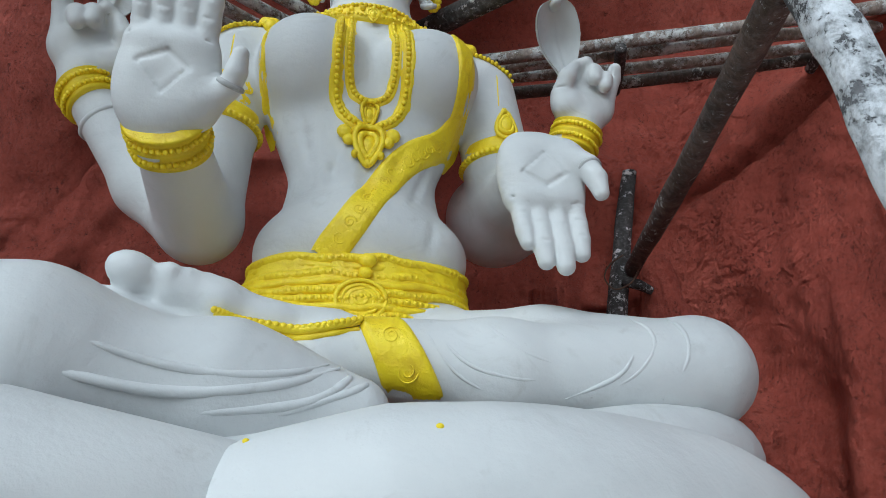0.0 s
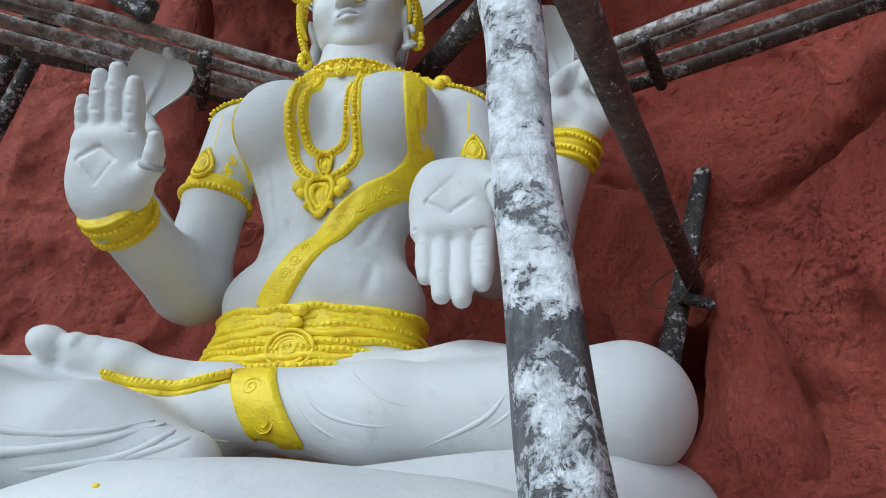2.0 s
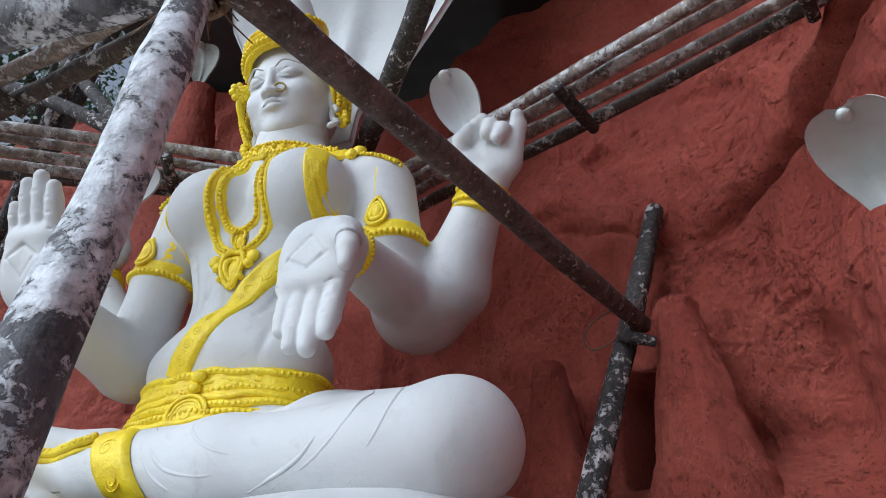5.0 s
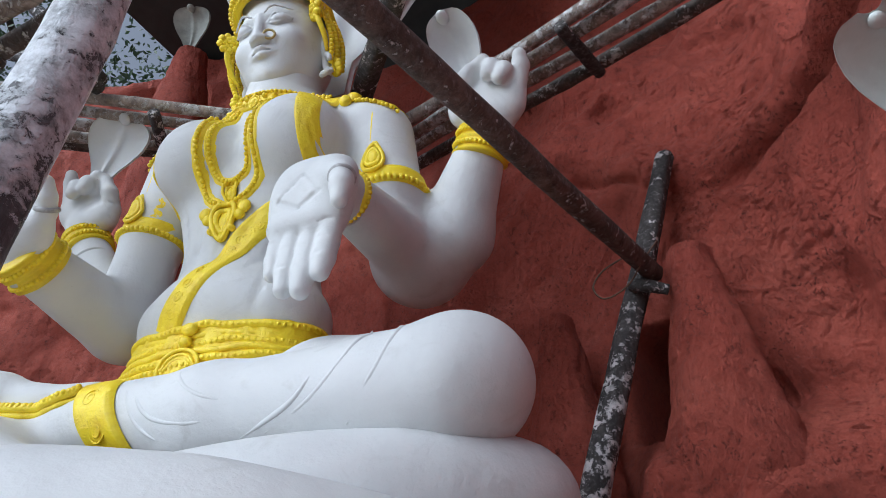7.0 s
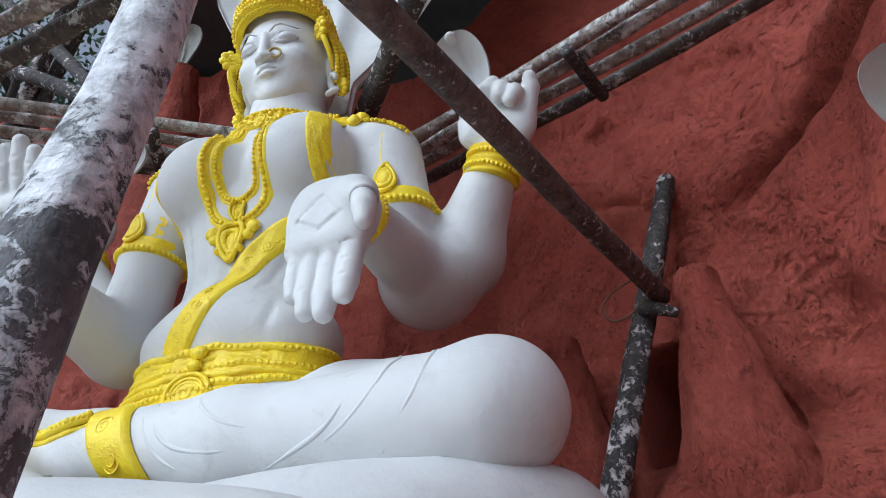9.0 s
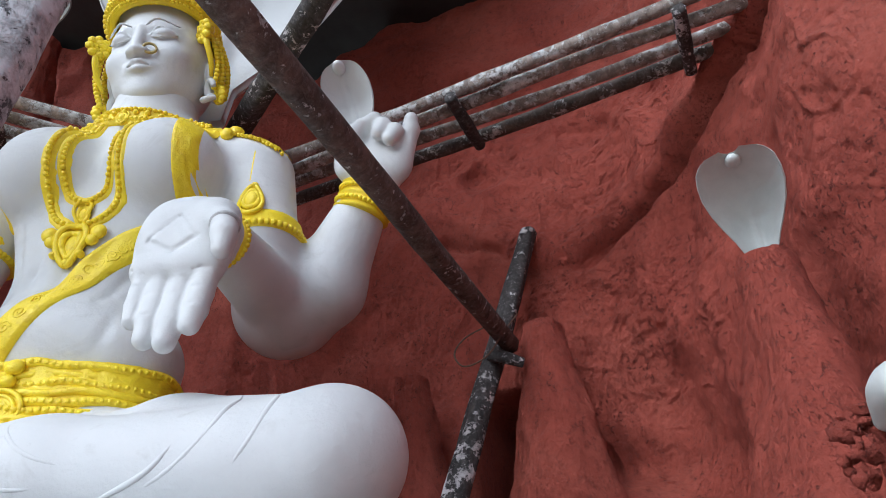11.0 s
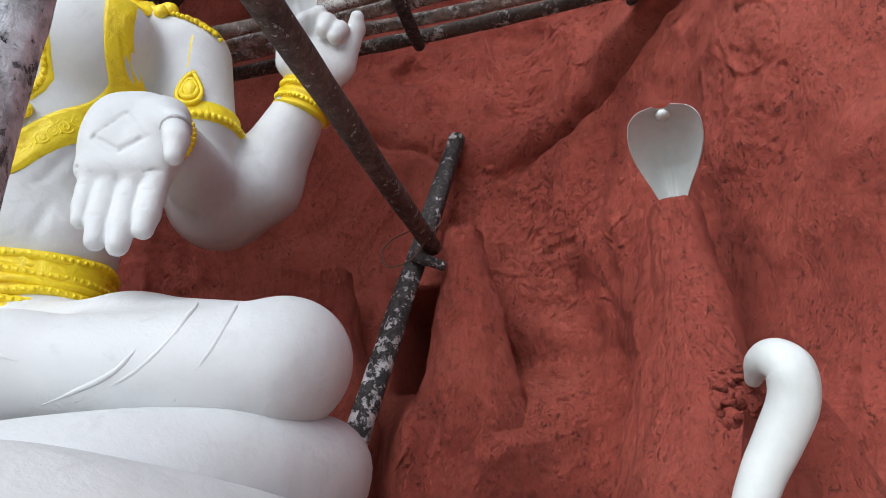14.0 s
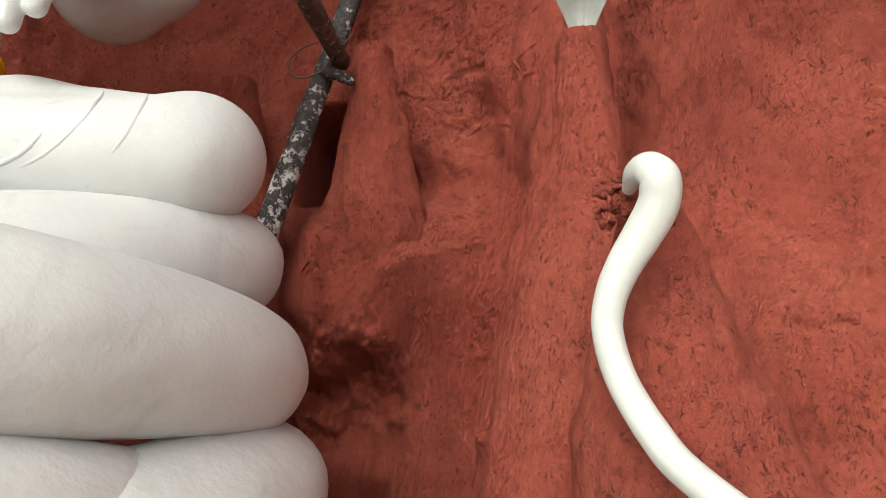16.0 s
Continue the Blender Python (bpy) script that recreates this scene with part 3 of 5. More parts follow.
def fist_hand(mirror):
    """A hand with two curled fingers that holds up a small cobra between thumb and forefinger."""
    m = mirror
    f = Field((-0.25, -0.20, -0.14), (0.25, 0.20, 0.40), 0.0075)
    f.cone((0, 0, -0.03), (0, 0, 0.02), 0.086, 0.088, 0.0)
    f.egg((m * 0.01, 0, 0.11), (0.130, 0.070, 0.125), 0.05, (0, m * 8, 0))
    f.egg((m * -0.075, -0.040, 0.085), (0.072, 0.058, 0.075), 0.03)
    f.egg((m * 0.10, -0.01, 0.12), (0.060, 0.055, 0.085), 0.03)
    f.path([(m * -0.105, -0.045, 0.12), (m * -0.085, -0.075, 0.20), (m * -0.050, -0.072, 0.262)], np.array([0.044, 0.038, 0.026]), 0.012)
    f.path([(m * -0.055, -0.01, 0.19), (m * -0.025, -0.05, 0.275), (m * 0.005, -0.072, 0.290)], np.array([0.040, 0.036, 0.030]), 0.012)
    f.path([(m * 0.015, -0.01, 0.19), (m * 0.040, -0.070, 0.248), (m * 0.032, -0.100, 0.195)], np.array([0.042, 0.038, 0.030]), 0.010)
    f.path([(m * 0.075, -0.01, 0.17), (m * 0.090, -0.072, 0.220), (m * 0.078, -0.100, 0.165)], np.array([0.040, 0.036, 0.029]), 0.010)
    f.path([(m * 0.120, -0.01, 0.15), (m * 0.148, -0.030, 0.260), (m * 0.150, -0.052, 0.298)], np.array([0.042, 0.036, 0.028]), 0.012)
    f.path([(m * -0.14, -0.070, 0.135), (m * -0.09, -0.100, 0.140)], 0.004, 0.008, True)
    f.path([(m * -0.03, -0.085, 0.16), (m * 0.04, -0.085, 0.07)], 0.005, 0.012, True)
    return f


FULL = (0.46, 0.66, 0.82, 0.95, 1.0, 0.97, 0.84, 0.66, 0.47, 0.16)
LEAF_HOOD = (0.36, 0.54, 0.73, 0.90, 1.0, 1.0, 0.93, 0.79, 0.60, 0.24)
ROUND = (0.47, 0.72, 0.88, 0.985, 1.0, 0.94, 0.82, 0.66, 0.47, 0.16)


def cobra_hood(height, width, cup, thick, lean=0.25, head=0.12, rows=30, cols=26, neck=0.30, outline=FULL):
    """A raised cobra hood: a hollow leaf with rim, belly ridge and a small head at its top. Foot at the origin, hollow side to -y."""
    v = np.linspace(0, 1, rows)
    w = 0.5 * width * np.interp(v, (0, 0.10, 0.22, 0.36, 0.48, 0.60, 0.72, 0.82, 0.90, 0.95, 0.98, 1.0), (neck, neck * 1.15, *outline))
    u = np.linspace(-1, 1, cols)
    U, V = np.meshgrid(u, v)
    Wd = np.repeat(w[:, None], cols, 1)
    x = U * Wd
    z = V * height
    bend = cup * (1 - np.cos(np.clip(V - 0.1, 0, 1) * 1.7)) * -1.0
    hollow = cup * 0.9 * (1 - np.abs(U) ** 2.2) * np.clip(V * 1.6, 0, 1) * (1 - 0.25 * V) * np.clip((1.02 - V) / 0.22, 0, 1) ** 0.6
    ridge = 0.055 * width * np.exp(-(U / 0.12) ** 2) * np.clip(1.05 - V * 0.75, 0, 1)
    y = hollow - ridge + bend * lean * 3
    t = thick * (1 - 0.35 * np.abs(U) ** 4)
    front = np.stack([x, y, z], -1).reshape(-1, 3)
    back = np.stack([x * 1.03, y + t + cup * 0.12 * (1 - U ** 2), z + 0.3 * thick * V], -1).reshape(-1, 3)
    n = rows * cols
    verts = np.vstack([front, back])
    faces = []
    for i in range(rows - 1):
        for j in range(cols - 1):
            a = i * cols + j
            faces.append((a, a + 1, a + cols + 1, a + cols))
            faces.append((n + a, n + a + cols, n + a + cols + 1, n + a + 1))
    rim = [i * cols for i in range(rows)] + [(rows - 1) * cols + j for j in range(1, cols)] + [i * cols + cols - 1 for i in range(rows - 2, -1, -1)] + [j for j in range(cols - 2, 0, -1)]
    for a, b in zip(rim, rim[1:] + rim[:1]):
        faces.append((a, n + a, n + b, b))
    hv, hf = ball((0, float(y[-3, cols // 2]) - head * width * 0.35, height * 0.955), (head * width * 0.5, head * width * 0.75, head * width * 0.42), 12, 8)
    faces += [tuple(k + len(verts) for k in q) for q in hf]
    return np.vstack([verts, hv]), faces


def moved(v, m):
    m = np.array(m)
    return np.asarray(v) @ m[:3, :3].T + m[:3, 3]


def lathe_band(a, b, profile, sides=40, wobble=0.0, seed=0, squash=(1.0, 1.0)):
    """A ring round the axis a-b; profile: rows of (place along the axis, radius)."""
    a, b = np.asarray(a, float), np.asarray(b, float)
    d = (b - a) / np.linalg.norm(b - a)
    s = np.cross(d, (0, 1, 0.02))
    s /= np.linalg.norm(s)
    t = np.cross(d, s)
    th = np.linspace(0, 2 * np.pi, sides, endpoint=False)
    v = []
    for h, r in profile:
        r = r + wobble * np.sin(th * 3 + seed)
        v.append(a + d * h + np.outer(np.cos(th) * r * squash[0], s) + np.outer(np.sin(th) * r * squash[1], t))
    v = np.concatenate(v)
    m = len(profile)
    f = [(i * sides + j, i * sides + (j + 1) % sides, (i + 1) * sides + (j + 1) % sides, (i + 1) * sides + j) for i in range(m - 1) for j in range(sides)]
    return v, f


def beads_round(build, a, b, h, radius, size, count, index=1, squash=(1.0, 1.0)):
    a, b = np.asarray(a, float), np.asarray(b, float)
    d = (b - a) / np.linalg.norm(b - a)
    s = np.cross(d, (0, 1, 0.02))
    s /= np.linalg.norm(s)
    t = np.cross(d, s)
    for th in np.linspace(0, 2 * np.pi, count, endpoint=False):
        c = a + d * h + s * np.cos(th) * radius * squash[0] + t * np.sin(th) * radius * squash[1]
        build.add(*ball(c, (size, size, size), 7, 5), index)


def strip_on(build, f, path2, width, height, rows=7, count=60, index=1, edge=0.25, lift=0.0, ragged=0.0, seed=3, calm=2):
    """A raised band on the front of the form, along a path in x and z."""
    p = spline(np.asarray([(x, 0, z) for x, z in path2]), count)
    w = np.interp(np.linspace(0, 1, count), np.linspace(0, 1, np.size(width)), np.atleast_1d(width))
    d = np.gradient(p, axis=0)
    d /= np.linalg.norm(d, axis=1)[:, None]
    side = np.stack([d[:, 2], 0 * d[:, 0], -d[:, 0]], 1)
    u = np.linspace(-1, 1, rows)
    grid = p[:, None] + side[:, None] * (u[None, :, None] * w[:, None, None] * 0.5)
    if ragged:
        jit = ragged * vnoise(np.stack([p[:, 0], p[:, 1] + seed, p[:, 2]], -1), 40, seed)
        grid[:, 0] += side * jit[:, None]
        grid[:, -1] += side * jit[::-1, None]
    y = f.front(grid[..., 0], grid[..., 2])
    for _ in range(calm):
        y[1:-1] = (y[:-2] + 2 * y[1:-1] + y[2:]) / 4
    prof = height * np.where(np.abs(u) > 0.99, -0.3, np.where(np.abs(u) > 1 - 2 * edge, 1.0, 0.62)) + lift
    grid[..., 1] = y - prof[None]
    v = grid.reshape(-1, 3)
    fc = [(i * rows + j, i * rows + j + 1, (i + 1) * rows + j + 1, (i + 1) * rows + j) for i in range(count - 1) for j in range(rows - 1)]
    build.add(v, fc, index)
    return p, y[:, rows // 2]


def beads_on(build, f, path2, size, step, lift=0.008, index=1, squash=1.0):
    p = spline(np.asarray([(x, 0, z) for x, z in path2]), 400)
    s = np.concatenate([[0], np.cumsum(np.linalg.norm(np.diff(p, axis=0), axis=1))])
    for k in np.arange(0, s[-1], step):
        x, z = np.interp(k, s, p[:, 0]), np.interp(k, s, p[:, 2])
        y = float(f.front(np.array([x]), np.array([z]))[0])
        build.add(*ball((x, y - lift, z), (size, size * squash, size), 8, 6), index)


def curl_on(build, f, cx, cz, r, tubew=0.006, turns=2.2, lift=0.010, flip=1, index=1):
    """A flat spiral line, as modelled on the bands."""
    t = np.linspace(0, 1, 22)
    a = turns * 2 * np.pi * t * flip
    x, z = cx + r * (1 - 0.85 * t) * np.cos(a), cz + r * (1 - 0.85 * t) * np.sin(a)
    y = f.front(x, z) - lift
    y = np.convolve(np.pad(y, 2, mode="edge"), np.ones(5) / 5, "valid")
    build.add(*tube(np.stack([x, y, z], 1), tubew, 40, 5), index)


def leaf_boss(build, f, cx, cz, r, lift=0.012, index=1):
    """A tear-shaped boss inside a raised rim, point upwards when r is positive."""
    y = float(f.front(np.array([cx]), np.array([cz]))[0])
    t = np.linspace(0, 2 * np.pi, 22)
    a = abs(r)
    for k, h in ((1.0, 0.010), (0.62, 0.012)):
        x = cx + k * a * 0.62 * np.sin(t) * (1 - 0.45 * np.cos(t)) ** 0.9
        z = cz + k * r * np.cos(t) * 1.05
        yy = f.front(x, z) - lift * 0.8
        build.add(*tube(np.stack([x, yy, z], 1), h * a / 0.07, 44, 6), index)
    build.add(*ball((cx, y - lift * 0.6, cz), (a * 0.45, 0.018, a * 0.62), 10, 8), index)


RAISED = pose(-0.603, -0.505, 2.765, 25, 4, 2)
LOWERED = pose(0.530, -0.402, 2.597, -6, 0, -4)


def make_statue():
    b = Build()
    f = body_field()
    v, q = f.skin()
    b.add(v, q, 0)
    v, q = open_hand(True).skin()
    b.add(moved(v, RAISED), q, 0)
    v, q = open_hand(False).skin()
    b.add(moved(v, LOWERED), q, 0)
    v, q = fist_hand(1).skin()
    b.add(moved(v, pose(0.935, 0.12, 3.205, 6, 3, 0)), q, 0)
    v, q = fist_hand(-1).skin()
    b.add(moved(v, pose(-1.075, 0.12, 3.17, 4, 4, 20)), q, 0)
    v, q = cobra_hood(0.365, 0.205, 0.09, 0.022, 0.45, 0.26, 36, 32, 0.30, ROUND)
    b.add(moved(v, pose(0.900, 0.075, 3.41, 6, -14, -6)), q, 0)
    v, q = cobra_hood(0.38, 0.285, 0.05, 0.022, 0.3, 0.2)
    b.add(moved(v, pose(-1.02, 0.04, 3.42, 4, 8, 34)), q, 0)

    # waist girdle: beaded cords one above another
    cx, cy = -0.008, 0.02
    th = np.linspace(0, 2 * np.pi, 90, endpoint=False)
    zs = np.linspace(2.145, 2.372, 9)
    for k, z in enumerate(zs):
        r = f.torso.around(cx, cy, th, np.full(90, z), 0.6, 0.45)
        for _ in range(3):
            r = (np.roll(r, 1) + 2 * r + np.roll(r, -1)) / 4
        wave = z + 0.004 * np.sin(5 * th + k) + 0.003 * np.sin(11 * th + 2 * k)
        ring = np.stack([cx + (r + 0.006) * np.cos(th), cy + (r + 0.006) * np.sin(th), wave], 1)
        ring = np.vstack([ring, ring[:1]])
        b.add(*tube(ring, 0.0145 if k % 2 else 0.0160, 160, 8, 0.08, k), 1)
        if k in (1, 3, 4, 6, 8):
            arc = np.concatenate([[0], np.cumsum(np.linalg.norm(np.diff(ring, axis=0), axis=1))])
            for s in np.arange(0, arc[-1], 0.0205):
                p = np.array([np.interp(s, arc, ring[:, c]) for c in range(3)])
                if p[1] > 0.18:
                    continue
                out = np.array([p[0] - cx, p[1] - cy, 0])
                p = p + out / np.linalg.norm(out) * 0.010
                b.add(*ball(p, (0.0095, 0.0095, 0.0090), 7, 5), 1)
    v = []
    for z in (2.11, 2.19, 2.28, 2.385):
        r = f.torso.around(cx, cy, th, np.full(90, z), 0.6, 0.45)
        v.append(np.stack([cx + (r + 0.009) * np.cos(th), cy + (r + 0.009) * np.sin(th), np.full(90, z)], 1))
    b.add(np.concatenate(v), [(i * 90 + j, i * 90 + (j + 1) % 90, (i + 1) * 90 + (j + 1) % 90, (i + 1) * 90 + j) for i in range(3) for j in range(90)], 1)
    # round buckle with rings, and bosses above it
    yb = float(f.front(np.array([0.0]), np.array([2.23]))[0]) - 0.016
    for rr, t in ((0.078, 0.008), (0.058, 0.007), (0.040, 0.007), (0.018, 0.010)):
        a = np.linspace(0, 2 * np.pi, 25)
        b.add(*tube(np.stack([-0.014 + rr * np.cos(a), np.full(25, yb), 2.226 + rr * np.sin(a) * 0.82], 1), t, 44, 6), 1)
    b.add(*ball((-0.014, yb + 0.014, 2.226), (0.082, 0.022, 0.068), 16, 8), 1)
    b.add(*ball((-0.004, yb, 2.315), (0.024, 0.020, 0.020), 10, 8), 1)
    b.add(*ball((0.002, yb, 2.358), (0.030, 0.018, 0.024), 10, 8), 1)

    # sash from the left shoulder to the girdle
    sash = [(0.298, 3.465), (0.316, 3.38), (0.334, 3.24), (0.342, 3.10), (0.332, 2.985), (0.262, 2.895), (0.17, 2.825), (0.09, 2.735), (0.02, 2.62), (-0.055, 2.485), (-0.105, 2.41), (-0.128, 2.37)]
    strip_on(b, f, sash[:6], [0.085, 0.085, 0.080, 0.072, 0.080, 0.095], 0.014, 11, 70, 1, 0.08, 0.006, 0.0, 5, 10)
    strip_on(b, f.torso, sash[4:], [0.080, 0.100, 0.108, 0.110, 0.110, 0.110, 0.11, 0.11], 0.014, 11, 130, 1, 0.08, 0.005, 0.0, 5, 14)
    for k in range(13):
        x, z = np.interp(k, (0, 6, 12), (0.25, 0.08, -0.09)), np.interp(k, (0, 6, 12), (2.885, 2.725, 2.43))
        curl_on(b, f.torso, x, z, 0.022, 0.0034, 1.6, 0.0118, 1 if k % 2 else -1)
    # the cord that edges the right side of the chest
    strip_on(b, f, [(-0.18, 3.50), (-0.285, 3.44), (-0.365, 3.34), (-0.40, 3.20), (-0.39, 3.05), (-0.345, 2.92)], [0.03, 0.03, 0.028, 0.025, 0.03, 0.03], 0.012, 5, 60, 1, 0.2)
    # collar
    collar = [(-0.305, 3.455), (-0.217, 3.482), (-0.117, 3.475), (-0.008, 3.462), (0.102, 3.475), (0.202, 3.482), (0.30, 3.455)]
    strip_on(b, f, collar, [0.04, 0.06, 0.085, 0.10, 0.085, 0.06, 0.04], 0.018, 9, 70, 1, 0.15, 0.004)
    for dz in (0.030, -0.030):
        beads_on(b, f, [(x, z + dz * (1 - abs(x + 0.008) * 1.6)) for x, z in collar], 0.0085, 0.017, 0.020)
    for x in np.linspace(-0.18, 0.164, 9):
        beads_on(b, f, [(x, 3.475), (x + 0.004, 3.472)], 0.012, 0.1, 0.018)
    leaf_boss(b, f, -0.008, 3.44, -0.035, 0.024)
    # two necklaces with a pendant
    outer = [(-0.125, 3.45), (-0.128, 3.30), (-0.134, 3.14), (-0.128, 3.00), (-0.085, 2.925), (-0.008, 2.90), (0.070, 2.925), (0.112, 3.00), (0.118, 3.14), (0.112, 3.30), (0.109, 3.45)]
    inner = [(-0.090, 3.44), (-0.092, 3.28), (-0.092, 3.12), (-0.070, 3.03), (-0.008, 3.00), (0.054, 3.03), (0.076, 3.12), (0.076, 3.28), (0.074, 3.44)]
    strip_on(b, f, outer, 0.050, 0.012, 7, 90, 1, 0.15, 0.0, 0.006, 2)
    strip_on(b, f, inner, 0.042, 0.012, 7, 70, 1, 0.15, 0.0, 0.005, 8)
    beads_on(b, f, outer, 0.0105, 0.0195, 0.010)
    beads_on(b, f, inner, 0.0095, 0.0180, 0.011)
    leaf_boss(b, f, -0.008, 2.955, -0.045, 0.016)
    strip_on(b, f, [(-0.078, 2.86), (-0.008, 2.845), (0.062, 2.86)], [0.07, 0.10, 0.07], 0.014, 7, 20, 1, 0.15)
    strip_on(b, f, [(-0.008, 2.90), (-0.008, 2.81), (-0.008, 2.745)], [0.10, 0.09, 0.02], 0.015, 7, 20, 1, 0.15)
    leaf_boss(b, f, -0.008, 2.82, -0.075, 0.022)
    for s in (-1, 1):
        for x, z, r in ((0.085, 2.865, 0.028), (0.07, 2.835, 0.022), (0.045, 2.78, 0.014)):
            y = float(f.front(np.array([s * x - 0.008]), np.array([z]))[0])
            b.add(*ball((s * x - 0.008, y - 0.012, z), (r, 0.018, r), 10, 8), 1)
    b.add(*ball((-0.008, float(f.front(np.array([-0.008]), np.array([2.745]))[0]) - 0.014, 2.752), (0.017, 0.016, 0.017), 10, 8), 1)
    # shoulder pieces
    for s in (-1, 1):
        x0 = -0.006
        strip_on(b, f, [(x0 + s * 0.31, 3.445), (x0 + s * 0.42, 3.420), (x0 + s * 0.51, 3.388), (x0 + s * 0.60, 3.345)], [0.06, 0.06, 0.06, 0.05], 0.016, 7, 40, 1, 0.15)
        beads_on(b, f, [(x0 + s * 0.42, 3.396), (x0 + s * 0.51, 3.364), (x0 + s * 0.605, 3.318)], 0.0095, 0.018, 0.012)
        for k, (x, z) in enumerate(((0.395, 3.455), (0.412, 3.42), (0.395, 3.385))):
            y = float(f.front(np.array([x0 + s * x]), np.array([z]))[0])
            b.add(*ball((x0 + s * x, y - 0.010, z), (0.038 - 0.006 * k, 0.024, 0.03), 10, 8), 1)
        # paint run
        strip_on(b, f, [(x0 + s * 0.515, 3.38), (x0 + s * 0.518, 3.28), (x0 + s * 0.52, 3.14)], [0.012, 0.008, 0.004], 0.0015, 3, 16, 1)
    # armlets
    for s, c0, c1, r in ((-1, (-0.538, 0.03, 2.925), (-0.531, 0.032, 3.01), 0.124), (1, (0.545, 0.085, 2.925), (0.535, 0.085, 3.015), 0.137)):
        b.add(*lathe_band(c0, c1, [(-0.004, r - 0.02), (0.0, r + 0.010), (0.016, r + 0.018), (0.03, r + 0.010), (0.055, r + 0.012), (0.074, r + 0.010), (0.08, r - 0.02)], 48), 1)
        beads_round(b, c0, c1, 0.014, r + 0.016, 0.013, 44)
        cx2 = c0[0] - 0.008
        strip_on(b, f, [(cx2, 2.98), (cx2, 3.05), (cx2, 3.13)], [0.10, 0.085, 0.02], 0.012, 7, 18, 1, 0.15)
        leaf_boss(b, f, cx2, 3.045, 0.062, 0.016)
    # bracelets
    for c0, c1, r in (((-0.598, -0.345, 2.628), (-0.606, -0.425, 2.650), 0.102), ((-1.015, 0.122, 3.06), (-1.06, 0.125, 3.12), 0.094), ((0.893, 0.142, 3.095), (0.922, 0.125, 3.175), 0.097)):
        L = float(np.linalg.norm(np.subtract(c1, c0))) + 0.02
        prof = [(-0.012, r - 0.02)]
        for k in range(5):
            h = L * k / 4
            prof += [(h - 0.006, r + 0.004), (h, r + 0.015), (h + 0.006, r + 0.006)]
        prof.append((L + 0.014, r - 0.02))
        b.add(*lathe_band(c0, c1, prof, 40, 0.003, c0[0] * 9), 1)
        for k in (1, 3):
            beads_round(b, c0, c1, L * k / 4, r + 0.012, 0.0095, 40)
    # bracelet behind the lowered palm
    b.add(*lathe_band((0.552, -0.24, 2.725), (0.548, -0.31, 2.715), [(0, 0.07), (0.004, 0.090), (0.02, 0.096), (0.035, 0.090), (0.04, 0.07)], 36), 1)
    beads_round(b, (0.552, -0.24, 2.725), (0.548, -0.31, 2.715), 0.02, 0.094, 0.009, 36)
    # smear of paint beside the armlet, and plain wrist cords
    strip_on(b, f, [(-0.455, 3.10), (-0.442, 3.07), (-0.465, 3.05), (-0.448, 3.02), (-0.47, 3.005)], [0.016, 0.022, 0.018, 0.026, 0.012], 0.002, 5, 24, 1)
    for c0, c1, r in (((0.848, 0.172, 3.055), (0.856, 0.166, 3.07), 0.098), ((-0.955, 0.122, 2.975), (-0.964, 0.122, 2.988), 0.097)):
        b.add(*lathe_band(c0, c1, [(-0.010, r - 0.014), (0.0, r + 0.003), (0.008, r + 0.006), (0.016, r + 0.002), (0.024, r - 0.014)], 40, 0.002, 2), 0)
    # thumb rings
    for m, k in ((RAISED, 1), (LOWERED, -1)):
        p, q = moved([(0.171, -0.031, -0.008), (0.176, -0.034, 0.008)] if k > 0 else [(0.138, -0.061, 0.018), (0.142, -0.066, 0.003)], m)
        b.add(*lathe_band(p, q, [(-0.004, 0.034), (0.0, 0.0415), (0.010, 0.0415), (0.014, 0.034)], 24), 2)
    # folds of the cloth: raised ridges on shins and thighs
    for pts, r in (([(-0.62, 1.905), (-0.44, 1.866), (-0.30, 1.856), (-0.185, 1.872), (-0.11, 1.905)], 0.010), ([(-0.75, 1.86), (-0.47, 1.815), (-0.295, 1.826), (-0.17, 1.856), (-0.085, 1.90)], 0.013),
                   ([(-0.42, 1.775), (-0.28, 1.79), (-0.15, 1.815), (-0.075, 1.862), (-0.055, 1.905)], 0.012), ([(-0.24, 1.775), (-0.14, 1.812), (-0.055, 1.845), (0.0, 1.885)], 0.011),
                   ([(0.764, 2.15), (0.772, 2.09), (0.755, 2.02), (0.69, 1.945), (0.568, 1.885)], 0.0095), ([(0.87, 2.14), (0.872, 2.08), (0.846, 1.99), (0.773, 1.885)], 0.0095), ([(0.70, 2.01), (0.64, 1.94), (0.50, 1.88)], 0.008),
                   ([(0.115, 2.09), (0.15, 2.01), (0.215, 1.93), (0.318, 1.875)], 0.006), ([(0.15, 2.08), (0.19, 2.00), (0.26, 1.945), (0.36, 1.92), (0.44, 1.922)], 0.007), ([(0.28, 2.09), (0.325, 2.03), (0.39, 1.985), (0.475, 1.960)], 0.007)):
        p = spline(np.asarray([(x, 0, z) for x, z in pts]), 24)
        y = f.front(p[:, 0], p[:, 2])
        p[:, 1] = np.convolve(np.pad(y, 3, mode="edge"), np.ones(7) / 7, "valid") + 0.55 * r
        b.add(*tube(p, [r * 0.15, r * 0.8, r, r, r, r * 0.8, r * 0.2], 50, 10, 0.05, 3), 0)
    # beaded hem across the thigh and the hanging cloth end
    hem = spline([(-0.385, 0, 2.056), (-0.30, 0, 2.040), (-0.16, 0, 2.036), (-0.035, 0, 2.062)], 14)
    hem[:, 1] = f.front(hem[:, 0], hem[:, 2]) - 0.014
    b.add(*tube(hem, [0.013, 0.014, 0.014, 0.011], 40, 8, 0.08, 2), 1)
